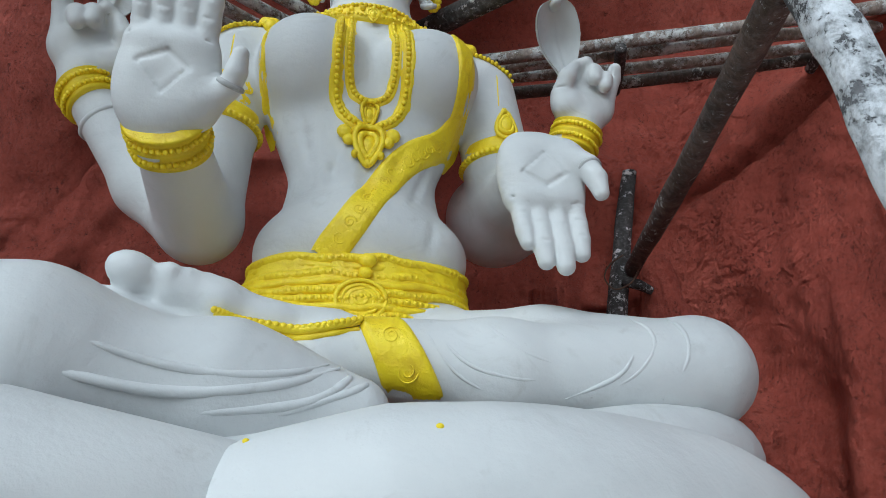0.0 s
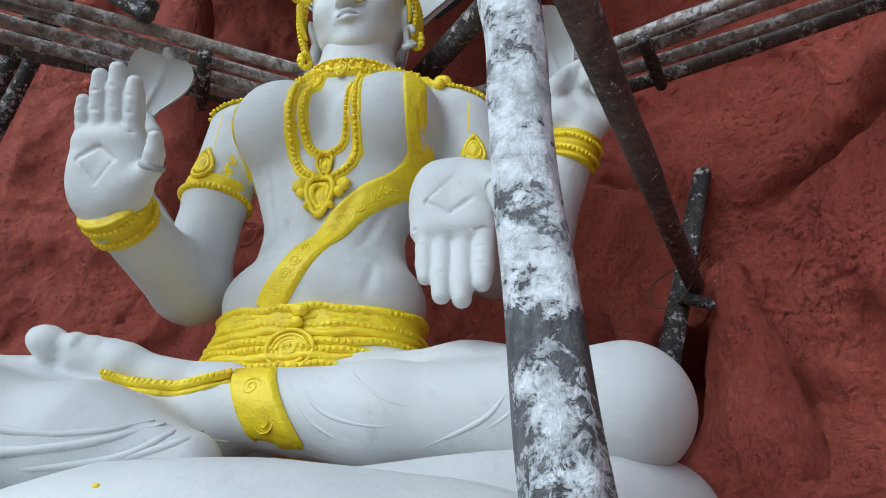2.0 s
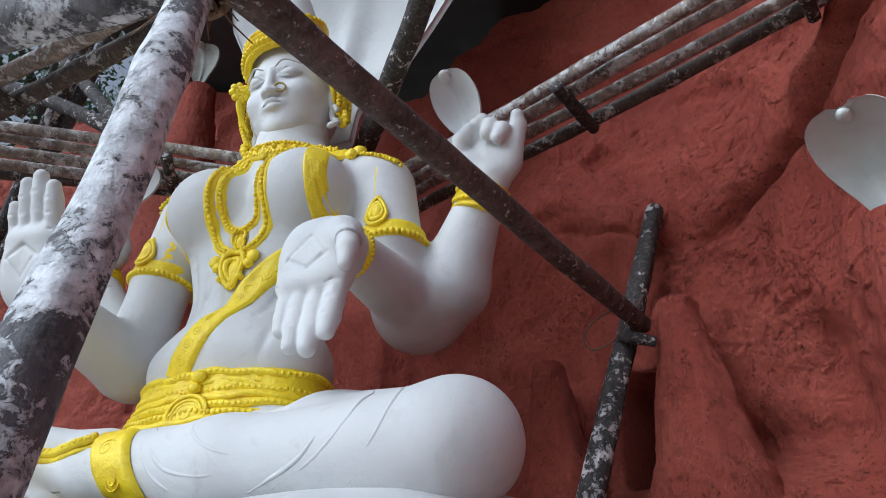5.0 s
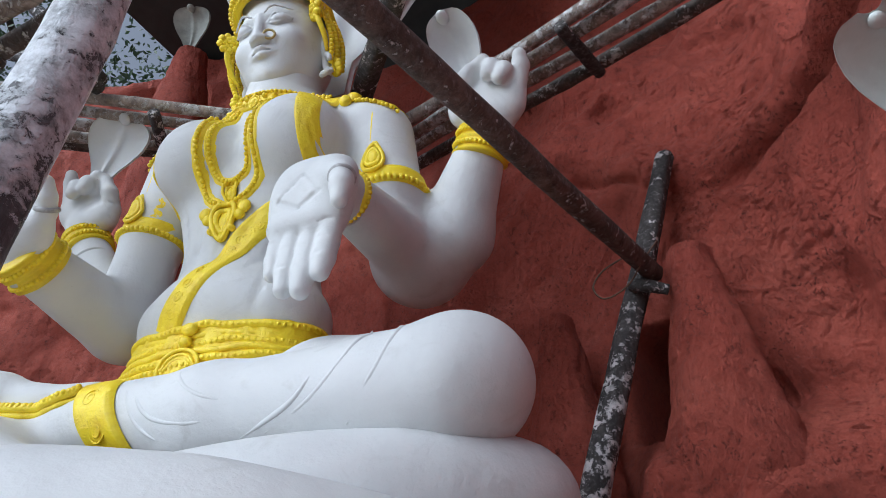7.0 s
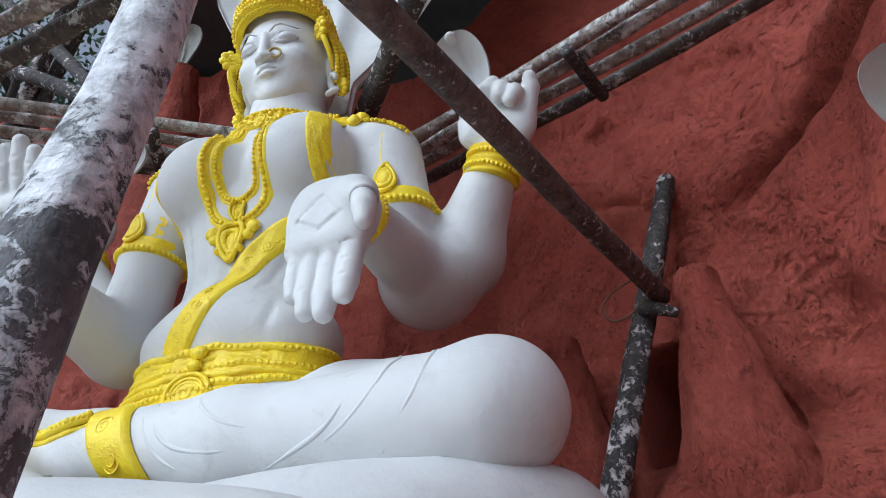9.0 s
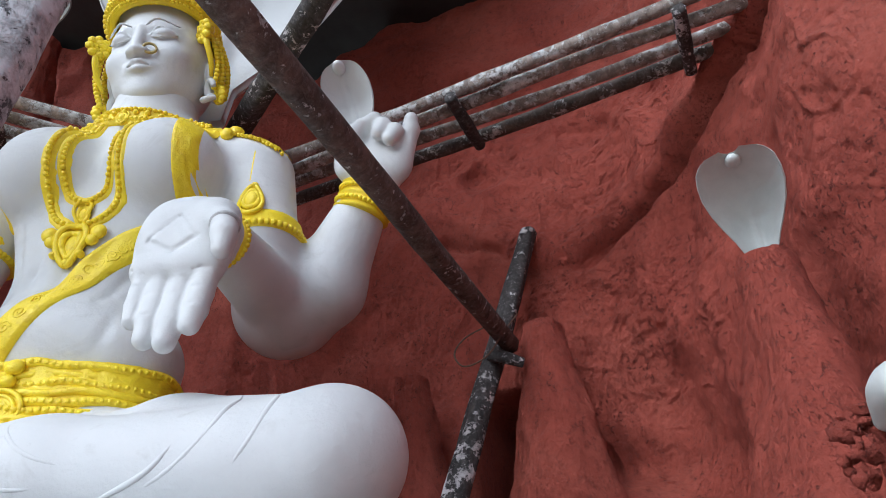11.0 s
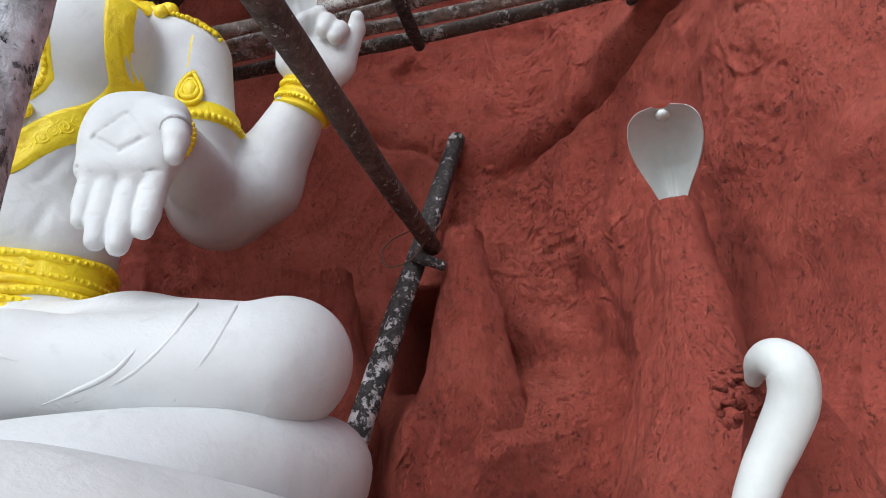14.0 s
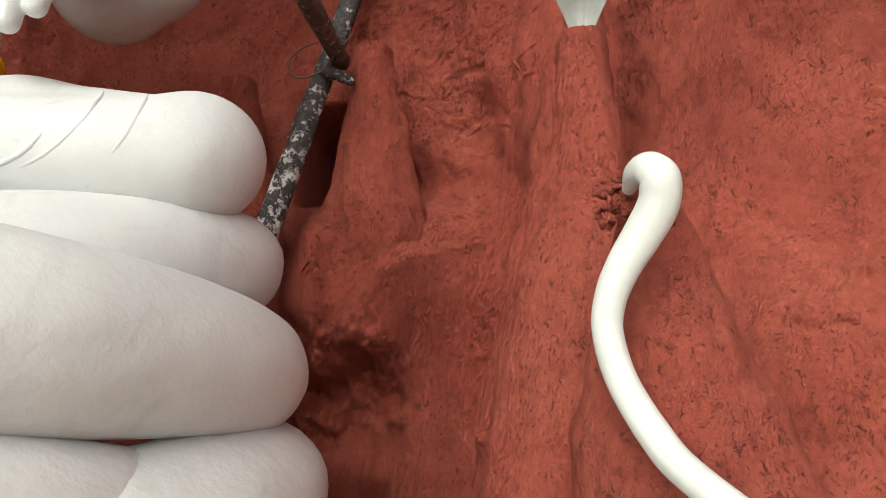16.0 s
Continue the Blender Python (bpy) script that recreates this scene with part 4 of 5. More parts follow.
    b.add(*tube(hem + (0, 0.008, -0.019), [0.009, 0.011, 0.011, 0.008], 40, 8, 0.08, 5), 1)
    for p in spline(hem, 26):
        b.add(*ball(p + (0, -0.008, 0.004), (0.0095, 0.0085, 0.009), 8, 6), 1)
    strip_on(b, f, [(0.0, 2.12), (0.028, 2.05), (0.075, 1.95), (0.122, 1.86), (0.15, 1.80)], [0.10, 0.12, 0.125, 0.13, 0.13], 0.020, 13, 60, 1, 0.08, 0.010, 0.0, 3, 6)
    curl_on(b, f, 0.042, 2.02, 0.026, 0.0028, 1.8, 0.0215)
    curl_on(b, f, 0.085, 1.93, 0.028, 0.0028, 1.8, 0.0215, -1)
    curl_on(b, f, 0.125, 1.855, 0.034, 0.0030, 2.2, 0.0215)

    first = len(b.v)
    v, q = head_field().skin()
    b.add(v, q, 0)
    # head ornaments: brow band, bands of the cap, ear drops of beads and flowers
    x0 = -0.03
    th = np.linspace(0, 2 * np.pi, 64)
    tilt = lambda a: 0.095 * np.clip(-np.sin(a), -1, 1)
    for k, (dz, rx, ry, t) in enumerate(((0.0, 0.232, 0.238, 0.018), (0.03, 0.236, 0.242, 0.026), (0.07, 0.232, 0.240, 0.026), (0.105, 0.226, 0.235, 0.020))):
        ring = np.stack([x0 + rx * np.cos(th), 0.145 + ry * np.sin(th), 4.125 + dz + tilt(th) + 0.02 * np.cos(2 * th)], 1)
        b.add(*tube(ring, t, 90, 8), 1)
        for a in np.linspace(np.pi, 2 * np.pi, 48 if k % 2 == 0 else 30):
            size = 0.0095 if k % 2 == 0 else 0.0145
            p = (x0 + (rx + t * 0.8) * np.cos(a), 0.145 + (ry + t * 0.8) * np.sin(a), 4.125 + dz + tilt(a) + 0.02 * np.cos(2 * a))
            b.add(*ball(p, (size, size, size), 8, 6), 1)
    for z, r in ((4.33, 0.213), (4.50, 0.175)):
        ring = np.stack([x0 + r * np.cos(th), 0.17 + (z - 4.25) * 0.09 + r * np.sin(th), z + 0.03 * np.sin(th)], 1)
        b.add(*tube(ring, 0.02, 70, 8), 1)
        for a in np.linspace(np.pi, 2 * np.pi, 24):
            b.add(*ball((x0 + (r + 0.015) * np.cos(a), 0.17 + (z - 4.25) * 0.09 + (r + 0.015) * np.sin(a), z + 0.03 * np.sin(a)), (0.013, 0.013, 0.013), 7, 5), 1)
    for s in (-1, 1):
        b.add(*tube([(x0 + s * 0.02, -0.07, 4.22), (x0 + s * 0.10, -0.02, 4.36), (x0 + s * 0.17, 0.06, 4.46)], [0.022, 0.022, 0.018], 20, 8), 1)
        # hanging clusters beside the ears
        for row in range(4):
            for k in range(14):
                u = k / 13
                p = (x0 + s * (0.262 + 0.022 * math.sin(u * math.pi) + 0.010 * (row % 2)), 0.045 + 0.032 * row, 4.06 - 0.30 * u)
                b.add(*ball(p, (0.0135, 0.0135, 0.0135), 8, 6), 1)
        b.add(*tube([(x0 + s * 0.235, 0.03, 4.07), (x0 + s * 0.255, -0.005, 3.99), (x0 + s * 0.262, 0.02, 3.90), (x0 + s * 0.25, 0.05, 3.83)], [0.010, 0.015, 0.013, 0.008], 20, 8), 1)
        for k in range(5):
            b.add(*ball((x0 + s * (0.245 + 0.012 * math.cos(k)), 0.02 + 0.012 * math.sin(k * 2), 4.10 - 0.012 * k), (0.03, 0.03, 0.022), 8, 6), 1)
        c = np.array((x0 + s * 0.238, 0.005, 4.055))
        for ring_r, n_p, size in ((0.046, 8, 0.021), (0.022, 6, 0.017)):
            for k in range(n_p):
                a = k * 2 * np.pi / n_p
                b.add(*ball(c + ring_r * np.array((s * 0.6 * math.cos(a), -0.55 * math.cos(a), math.sin(a))) + (s * 0.006, -0.006, 0), (size, size * 0.8, size), 8, 6), 1)
        c = np.array((x0 + s * 0.275, 0.075, 3.735))
        for k in range(9):
            a = k * 2 * np.pi / 9
            b.add(*ball(c + 0.036 * np.array((s * 0.55 * math.cos(a), -0.35 * math.cos(a), math.sin(a))), (0.018, 0.014, 0.018), 8, 6), 1)
        b.add(*ball(c + (s * 0.012, -0.012, 0), (0.02, 0.016, 0.02), 8, 6), 1)
    # small white coil at the left ear, nose ring
    a = np.linspace(0, 1.7 * np.pi, 14)
    b.add(*tube(np.stack([x0 + 0.245 + 0.02 * np.cos(a), 0.05 - 0.02 * np.cos(a), 3.755 + 0.045 * np.sin(a)], 1), [0.012, 0.02, 0.016], 30, 8), 0)
    b.add(*tube([(x0 + 0.225, 0.06, 3.72), (x0 + 0.215, 0.03, 3.685), (x0 + 0.245, 0.01, 3.675), (x0 + 0.27, 0.03, 3.69)], [0.010, 0.016, 0.012], 24, 8), 0)
    a = np.linspace(0, 2 * np.pi, 16)
    b.add(*tube(np.stack([x0 + 0.056 + 0.024 * np.cos(a), -0.128 + 0.010 * np.cos(a), 3.888 + 0.026 * np.sin(a)], 1), 0.006, 28, 6), 3)
    # the head is broad and low, sits a little forward and leans to its right
    turn = pose(0.0, 0.045, 3.75, 16, -6, 0)
    for k in range(first, len(b.v)):
        b.v[k] = moved((b.v[k] - (-0.03, 0.10, 3.79)) * (0.95, 1.0, 0.88), turn)
    ob = b.make("seated_statue", [WHITE, YELLOW, CEMENT, simple("dull_brass_paint", (0.42, 0.33, 0.12), 0.4, 0.2)])
    ob.matrix_world = STATUE
    tagged(ob, "white primed cement statue with four arms, cross-legged, bright yellow ornaments", "statue")
    return ob


statue = make_statue()


# ---- serpent coils below the statue, and the hood behind its head ----
def coil_part(pts, r, parent, count=70, sides=28, squash=1.0):
    v, f = tube(pts, r, count, sides, 0.012, 4, (), squash)
    return mesh_object("coil", v, f, WHITE, parent)


def arc(cx, cy, z, ax, ay, a0, a1, n=14):
    a = np.radians(np.linspace(a0, a1, n))
    zs = np.interp(np.linspace(0, 1, n), np.linspace(0, 1, np.size(z)), np.atleast_1d(z))
    bow = lambda c: math.copysign(abs(c) ** 1.15, c)
    return [(cx + ax * bow(math.cos(t)), cy + ay * bow(math.sin(t)), h) for h, t in zip(zs, a)]


throne = new("serpent_throne")
throne.matrix_world = STATUE
tagged(throne, "thick white primed serpent coils stacked as a seat under the statue", "throne")
coil_part(arc(0.03, -0.22, [1.64, 1.64, 1.64, 1.63, 1.62, 1.62, 1.66, 1.72, 1.745, 1.752, 1.752], 1.03, 0.47, -195, 14, 22), 0.145, throne)
front_coil = coil_part(arc(0.02, -0.26, [1.56, 1.585, 1.59, 1.575, 1.525, 1.475, 1.45], 1.09, 0.66, -119, 14, 24), [0.05, 0.15, 0.19, 0.20, 0.20, 0.195, 0.185, 0.175, 0.168, 0.165, 0.16], throne, 110, 44)
coil_part(arc(-0.62, -0.34, [1.61, 1.61, 1.61, 1.59], 0.80, 0.60, -250, -58, 18), [0.17, 0.19, 0.20, 0.20, 0.195, 0.185, 0.12], throne, 90, 44)
coil_part(arc(0.03, -0.22, [1.215, 1.215, 1.235, 1.25, 1.24, 1.21], 1.09, 0.76, -190, -28, 20), [0.20, 0.20, 0.20, 0.205, 0.205, 0.20, 0.10], throne)
coil_part(arc(0.03, -0.20, [1.10, 1.15, 1.16, 1.15], 1.12, 0.76, -66, 14, 14), [0.08, 0.18, 0.195, 0.19, 0.18], throne)
coil_part(arc(0.04, -0.22, 0.90, 1.13, 0.78, -190, 12, 20), 0.19, throne)
coil_part(arc(0.05, -0.22, 0.56, 1.14, 0.80, -190, 12, 20), 0.21, throne)
coil_part(arc(0.05, -0.22, 0.21, 1.18, 0.84, -190, 12, 20), 0.22, throne)

hood_v, hood_f = cobra_hood(2.15, 1.8, 0.26, 0.06, 0.20, 0.08, 50, 70, 0.16)
hood = mesh_object("hood", moved(hood_v, pose(-0.03, 0.36, 3.92, 0, 0, 0)), hood_f, WHITE, throne, "broad hollow white cobra hood")
skin = np.array([v.co for v in front_coil.data.vertices])
for x, y, z, r in ((0.067, -1.05, 1.716, 0.007), (-0.255, -1.0, 1.751, 0.006)):
    c = skin[np.argmin(np.linalg.norm(skin - (x, y, z), axis=1))]
    v, f = ball(c, (r, r * 0.6, r * 0.8), 10, 6)
    mesh_object("paint_spot", v, f, YELLOW, front_coil, "dried yellow paint drip")


# ---- the red grotto wall ----
PLAN = [(-5.2, -0.6), (-4.6, 1.2), (-3.5, 2.55), (-2.3, 3.2), (-1.1, 3.65), (0.3, 3.85), (1.15, 3.82), (1.64, 3.60), (1.95, 3.15), (2.09, 2.80), (2.27, 2.52), (2.58, 2.28), (3.05, 2.02), (3.7, 1.5), (4.2, 0.6), (4.5, -0.6)]


def wall_surface():
    nu, nz = 1250, 560
    plan = spline([(x, y, 0) for x, y in PLAN], 1600)
    s = np.concatenate([[0], np.cumsum(np.linalg.norm(np.diff(plan, axis=0), axis=1))])
    # finer in the middle stretch of the wall
    want = np.interp(np.linspace(0, 1, nu), (0, 0.06, 0.28, 0.95, 1), (0, 0.24 * s[-1], 0.53 * s[-1], 0.82 * s[-1], s[-1]))
    px, py = np.interp(want, s, plan[:, 0]), np.interp(want, s, plan[:, 1])
    dx, dy = np.gradient(px), np.gradient(py)
    ln = np.hypot(dx, dy)
    nx, ny = dy / ln, -dx / ln
    top = np.interp(px, (-5.2, -4.2, -3.9, -3.6, -3.2, -2.6, -2.1, -1.7, -1.2, -0.6, -0.2, 0.2, 1.0, 1.8, 2.3, 2.7, 3.2, 4.6), (3.2, 3.8, 4.7, 5.45, 5.85, 5.85, 6.0, 5.9, 5.6, 5.4, 5.75, 6.35, 6.7, 6.5, 5.3, 4.4, 3.2, 2.4))
    top = top + 0.18 * vnoise(np.stack([px, py, 0 * px], -1), 1.6, 4) + 0.07 * vnoise(np.stack([px, py, 0 * px], -1), 5.0, 5)
    v = np.interp(np.linspace(0, 1, nz), (0, 0.05, 0.88, 1), (0, 0.19, 0.69, 1))
    Z = -0.15 + (top[:, None] + 0.15) * v[None]
    X, Y = np.repeat(px[:, None], nz, 1), np.repeat(py[:, None], nz, 1)
    p = np.stack([X, Y, Z], -1)
    warp = p + 0.25 * np.stack([vnoise(p, 1.3, 1), vnoise(p, 1.3, 2), vnoise(p, 1.3, 3)], -1)
    calm = np.clip(1.25 - 0.55 * np.clip((X - 0.0) / 1.0, 0, 1), 0, 1)
    out = calm * 0.11 * fbm(warp, 0.75, 3, 11) + 0.045 * fbm(warp, 2.4, 3, 21)
    out += (0.05 - 0.035 * np.clip((X - 1.5) / 0.5, 0, 1)) * (1 - np.abs(vnoise(warp * (1, 1, 0.45), 2.2, 31))) ** 3
    rag = np.clip(fbm(p, 1.7, 3, 61) * 1.5 + 0.35, 0, 1)
    out += 0.010 * fbm(p, 9, 3, 41) + 0.005 * rag * fbm(p, 33, 2, 51)
    out -= 0.03 * rag * np.clip(vnoise(p * (1, 1, 0.7), 38, 55) - 0.50, 0, 1)
    out += 0.016 * np.clip(1 - np.abs(vnoise(warp, 4.5, 71)) * 6, 0, 1) * rag
    # lower part swells outward, upper part leans back
    out += 0.20 * np.clip((2.2 - Z) / 1.3, 0, 1) ** 1.1 * np.clip(2.2 - X, 0, 1) - 0.13 * np.clip(Z - 3.4, 0, 3)
    # a long rounded ledge that climbs to the right
    line = np.interp(X, (0.2, 0.5, 0.8, 1.0, 1.2, 1.4, 1.7, 2.3, 2.9), (3.78, 3.66, 3.48, 3.30, 3.26, 3.36, 3.56, 3.95, 4.3)) + 0.04 * vnoise(p, 3.0, 81) + 0.03 * vnoise(p, 11.0, 82)
    m = np.interp(X, (0.1, 0.5, 0.8, 0.9, 1.12, 1.35, 2.5), (0, 0.5, 0.5, 0.15, 0.15, 1, 1))
    out += m * (0.08 * np.exp(-((Z - line - 0.14) / 0.12) ** 2) - 0.09 * np.exp(-((Z - line + 0.01) / 0.038) ** 2))
    # shallow dents in the upper wall
    for x, y, z0, r, d in ((0.75, 3.9, 4.05, 0.14, 0.07), (1.45, 3.75, 4.2, 0.2, 0.08), (1.0, 3.9, 4.65, 0.22, 0.08), (1.9, 3.25, 4.5, 0.22, 0.08), (0.2, 3.9, 4.3, 0.25, 0.07)):
        c = np.argmin((px - x) ** 2 + (py - y) ** 2)
        q = np.hypot((want[:, None] - want[c]) / r, (Z - z0) / (0.7 * r)) + 0.7 * fbm(p, 3.5, 3, 83)
        out += d * (0.3 * np.exp(-((q - 1.4) / 0.5) ** 2) - 0.8 * np.exp(-np.clip(q, 0, 9) ** 3))
    # swollen feet below the stumps
    along = lambda x, y: want[:, None] - want[np.argmin((px - x) ** 2 + (py - y) ** 2)]
    soft = lambda k: np.clip(k, 0, 1) ** 2 * (3 - 2 * np.clip(k, 0, 1))
    for x, y, zt, drop, w, a in ((0.45, 3.8, 2.3, 0.6, 0.30, 0.18), (1.84, 3.36, 2.75, 0.9, 0.17, 0.22), (1.98, 3.12, 2.3, 1.0, 0.36, 0.34), (2.15, 2.75, 2.3, 0.9, 0.36, 0.36), (2.50, 2.33, 1.95, 0.7, 0.36, 0.20)):
        out += a * np.exp(-(along(x, y) / w) ** 2) * soft((zt - Z) / drop)
    # block that carries the middle stump, hollowed out underneath
    mass = along(1.10, 3.82)
    shelf = soft((mass + 0.54) / 0.30) * soft((0.56 - mass) / 0.50)
    edge = 2.19 + 0.03 * np.sin(9 * mass) + 0.03 * vnoise(p, 7, 76)
    out += 0.34 * shelf * soft((edge - Z) / 0.32 + 0.4)
    low = 1.60 + 0.08 * vnoise(p, 5, 77) + 0.25 * np.clip(np.abs(mass + 0.08) - 0.15, 0, 1)
    cave = soft((mass + 0.80) / 0.3) * soft((0.34 - mass) / 0.36)
    out -= 0.36 * cave * soft((low - Z) / 0.30)
    out += 0.06 * cave * fbm(p, 9, 3, 78) * soft((low + 0.1 - Z) / 0.2)
    # dark hollows at both sides of the middle stump
    out -= 0.62 * np.exp(-(along(0.80, 3.80) / 0.115) ** 4) * soft((2.74 - Z) / 0.16) * soft((Z - 2.16) / 0.05)
    out -= 0.17 * np.exp(-(along(1.20, 3.80) / 0.075) ** 2) * soft((2.75 - Z) / 0.45) * soft((Z - 2.16) / 0.12)
    # a bowl between the middle stump and the next swelling
    bowl = along(1.46, 3.70)
    out -= 0.17 * np.exp(-(bowl / 0.20) ** 2) * soft((3.05 - Z) / 0.55) * soft((Z - 2.12) / 0.22)
    # trowel strokes: each scraped deep along one edge and running out towards the other
    rng = np.random.RandomState(5)
    zrow = Z[nu // 2]
    for k in range(13300):
        comb = k >= 12000
        s0, z0 = want[0] + (want[-1] - want[0]) * rng.uniform(0.22, 0.86), rng.uniform(0.9, 5.2)
        if comb:
            s0, z0 = want[np.argmin((px - 2.42) ** 2 + (py - 2.40) ** 2)] + rng.uniform(-0.3, 0.9), rng.normal(1.7, 0.35)
        i0, j0 = np.searchsorted(want, s0), np.searchsorted(zrow, z0)
        if i0 >= nu or j0 >= nz or (rng.rand() > 0.22 + 0.9 * rag[i0, j0] and not comb):
            continue
        ln, wd = rng.uniform(0.012, 0.045), rng.uniform(0.006, 0.013)
        depth = rng.uniform(0.0025, 0.0115)
        ang = rng.normal(0.35, 0.5) if rng.rand() < 0.7 else rng.uniform(0, 3.14)
        if comb:
            ln, wd, depth, ang = rng.uniform(0.012, 0.04), rng.uniform(0.006, 0.010), rng.uniform(0.0015, 0.005), rng.normal(0.12, 0.25)
        i1, i2 = np.searchsorted(want, (s0 - 2 * ln, s0 + 2 * ln))
        j1, j2 = np.searchsorted(zrow, (z0 - 2 * ln, z0 + 2 * ln))
        if i2 - i1 < 2 or j2 - j1 < 2:
            continue
        ds, dz = want[i1:i2, None] - s0, Z[i1:i2, j1:j2] - z0
        e = (ds * math.cos(ang) + dz * math.sin(ang)) / ln
        c = (dz * math.cos(ang) - ds * math.sin(ang)) / wd + 0.35 * np.sin(e * 2.5 + k)
        fall = np.exp(-e ** 4)
        out[i1:i2, j1:j2] += depth * fall * (0.8 * np.exp(-((c - 0.7) / 0.5) ** 2) - np.clip(1 - np.abs(c + 0.15) / 0.55, 0, 1) * 1.5)
    X2, Y2 = X + out * nx[:, None], Y + out * ny[:, None]
    verts = np.stack([X2, Y2, Z], -1).reshape(-1, 3)
    i, j = np.meshgrid(np.arange(nu - 1), np.arange(nz - 1), indexing="ij")
    a = (i * nz + j).ravel()
    faces = np.stack([a, a + nz, a + nz + 1, a + 1], 1)
    return verts, faces, (px, py, nx, ny, top, nz)


def wall_thick():
    verts, faces, (px, py, nx, ny, top, nz) = wall_surface()
    b = Build()
    b.add(verts, faces, 0)
    nu = len(px)
    # crest and back of the wall
    crest = verts.reshape(nu, nz, 3)[:, -1]
    back = np.stack([px - 0.7 * nx, py - 0.7 * ny, top - 0.25], 1)
    foot = np.stack([px - 0.8 * nx, py - 0.8 * ny, np.full(nu, -0.15)], 1)
    mid = (crest + back) / 2 + (0, 0, 0.12)
    v = np.concatenate([crest, mid, back, foot])
    f = [(k * nu + i, k * nu + i + 1, (k + 1) * nu + i + 1, (k + 1) * nu + i) for k in range(3) for i in range(nu - 1)]
    b.add(v, f, 0)
    return b


def stump(b, pts, radii, seed, count=130, sides=110):
    """A brushed cement stump that grows out of the wall."""
    v, f = tube(pts, radii, count, sides, 0.04, seed)
    v = v + 0.012 * np.stack([fbm(v, 6, 3, seed + 1), fbm(v, 6, 3, seed + 2), 0 * v[:, 0]], -1)
    g = 0.005 * vnoise(v * (1, 1, 0.10), 60, seed + 3) + 0.003 * fbm(v, 40, 2, seed + 4)
    v = v + np.stack([g, g, 0 * g], -1)
    b.add(v, f, 0)


wall_build = wall_thick()
stump(wall_build, [(1.035, 3.60, 2.885), (1.038, 3.60, 2.70), (1.04, 3.60, 2.45), (1.048, 3.60, 2.22), (1.04, 3.66, 2.02), (1.03, 3.86, 1.80)], [0.080, 0.100, 0.158, 0.20, 0.27, 0.34], 3)
stump(wall_build, [(0.425, 3.60, 2.72), (0.435, 3.60, 2.45), (0.445, 3.60, 2.1), (0.46, 3.6, 1.5)], [0.08, 0.105, 0.17, 0.23], 5)
stump(wall_build, [(1.785, 2.745, 2.515), (1.785, 2.715, 2.36), (1.77, 2.68, 2.12), (1.745, 2.65, 1.88), (1.74, 2.62, 1.55), (1.72, 2.62, 0.8), (1.72, 2.62, -0.1)], [0.084, 0.090, 0.117, 0.165, 0.25, 0.36, 0.40], 7)
stump(wall_build, [(1.765, 2.15, 1.90), (1.775, 2.15, 1.80), (1.785, 2.16, 1.62), (1.80, 2.18, 1.47), (1.83, 2.20, 1.32), (1.90, 2.24, 0.9), (1.95, 2.3, -0.1)], [0.045, 0.075, 0.135, 0.185, 0.235, 0.33, 0.38], 8)
stump(wall_build, [(-2.12, 3.0, 5.42), (-2.12, 3.0, 5.1), (-2.14, 3.05, 4.6), (-2.18, 3.25, 4.0), (-2.2, 3.6, 3.2)], [0.11, 0.15, 0.25, 0.36, 0.4], 9)
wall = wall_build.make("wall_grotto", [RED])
tagged(wall, "lumpy red oxide painted cement grotto wall with stumps", "wall", kind="structure")

# ground and the dark cover overhead
gx, gy = np.meshgrid(np.concatenate([[-300, -60, -20], np.linspace(-7, 7, 60), [20, 60, 300]]), np.concatenate([[-300, -60, -20], np.linspace(-7, 7, 60), [20, 60, 300]]), indexing="ij")
gp = np.stack([gx, gy, 0 * gx], -1)
gz = np.where(np.abs(gx) + np.abs(gy) < 14, 0.04 * fbm(gp, 0.8, 4, 3), 0)
m = gx.shape[1]
ground = mesh_object("ground", np.stack([gx, gy, gz], -1).reshape(-1, 3), [(i * m + j, (i + 1) * m + j, (i + 1) * m + j + 1, i * m + j + 1) for i in range(gx.shape[0] - 1) for j in range(m - 1)], EARTH)
tagged(ground, "bare pale dusty earth before the grotto", "ground", kind="structure")

# dark cover over the grotto, held on two beams
def cover_sheet():
    nu, nv = 60, 40
    u, v = np.meshgrid(np.linspace(0, 1, nu), np.linspace(0, 1, nv), indexing="ij")
    x = -2.9 + 4.3 * u
    y = 1.5 + 3.6 * v + 0.2 * np.sin(9 * u)
    z = 6.25 - 0.25 * v + 0.06 * np.sin(14 * u) + 0.05 * np.sin(7 * v + 3 * u)
    top = np.stack([x, y, z], -1).reshape(-1, 3)
    low = top - (0, 0, 0.012)
    n = nu * nv
    f = []
    for i in range(nu - 1):
        for j in range(nv - 1):
            a = i * nv + j
            f += [(a, a + nv, a + nv + 1, a + 1), (n + a, n + a + 1, n + a + nv + 1, n + a + nv)]
    return np.vstack([top, low]), f


cover = mesh_object("ceiling", *cover_sheet(), ROOF)
tagged(cover, "dark sagging tarpaulin cover over the grotto", "ceiling", kind="structure")


# ---- cobras on the wall stumps and the serpent body on the right ----
def wall_cobra(name, m, height, width, cup, label, material=CREAM):
    v, f = cobra_hood(height, width, cup, 0.018, 0.40, 0.20, 48, 44, 0.20, LEAF_HOOD)
    ob = mesh_object(name, v, f, material)
    ob.matrix_world = m
    return tagged(ob, label, "cobra figure", "cobras on wall stumps")


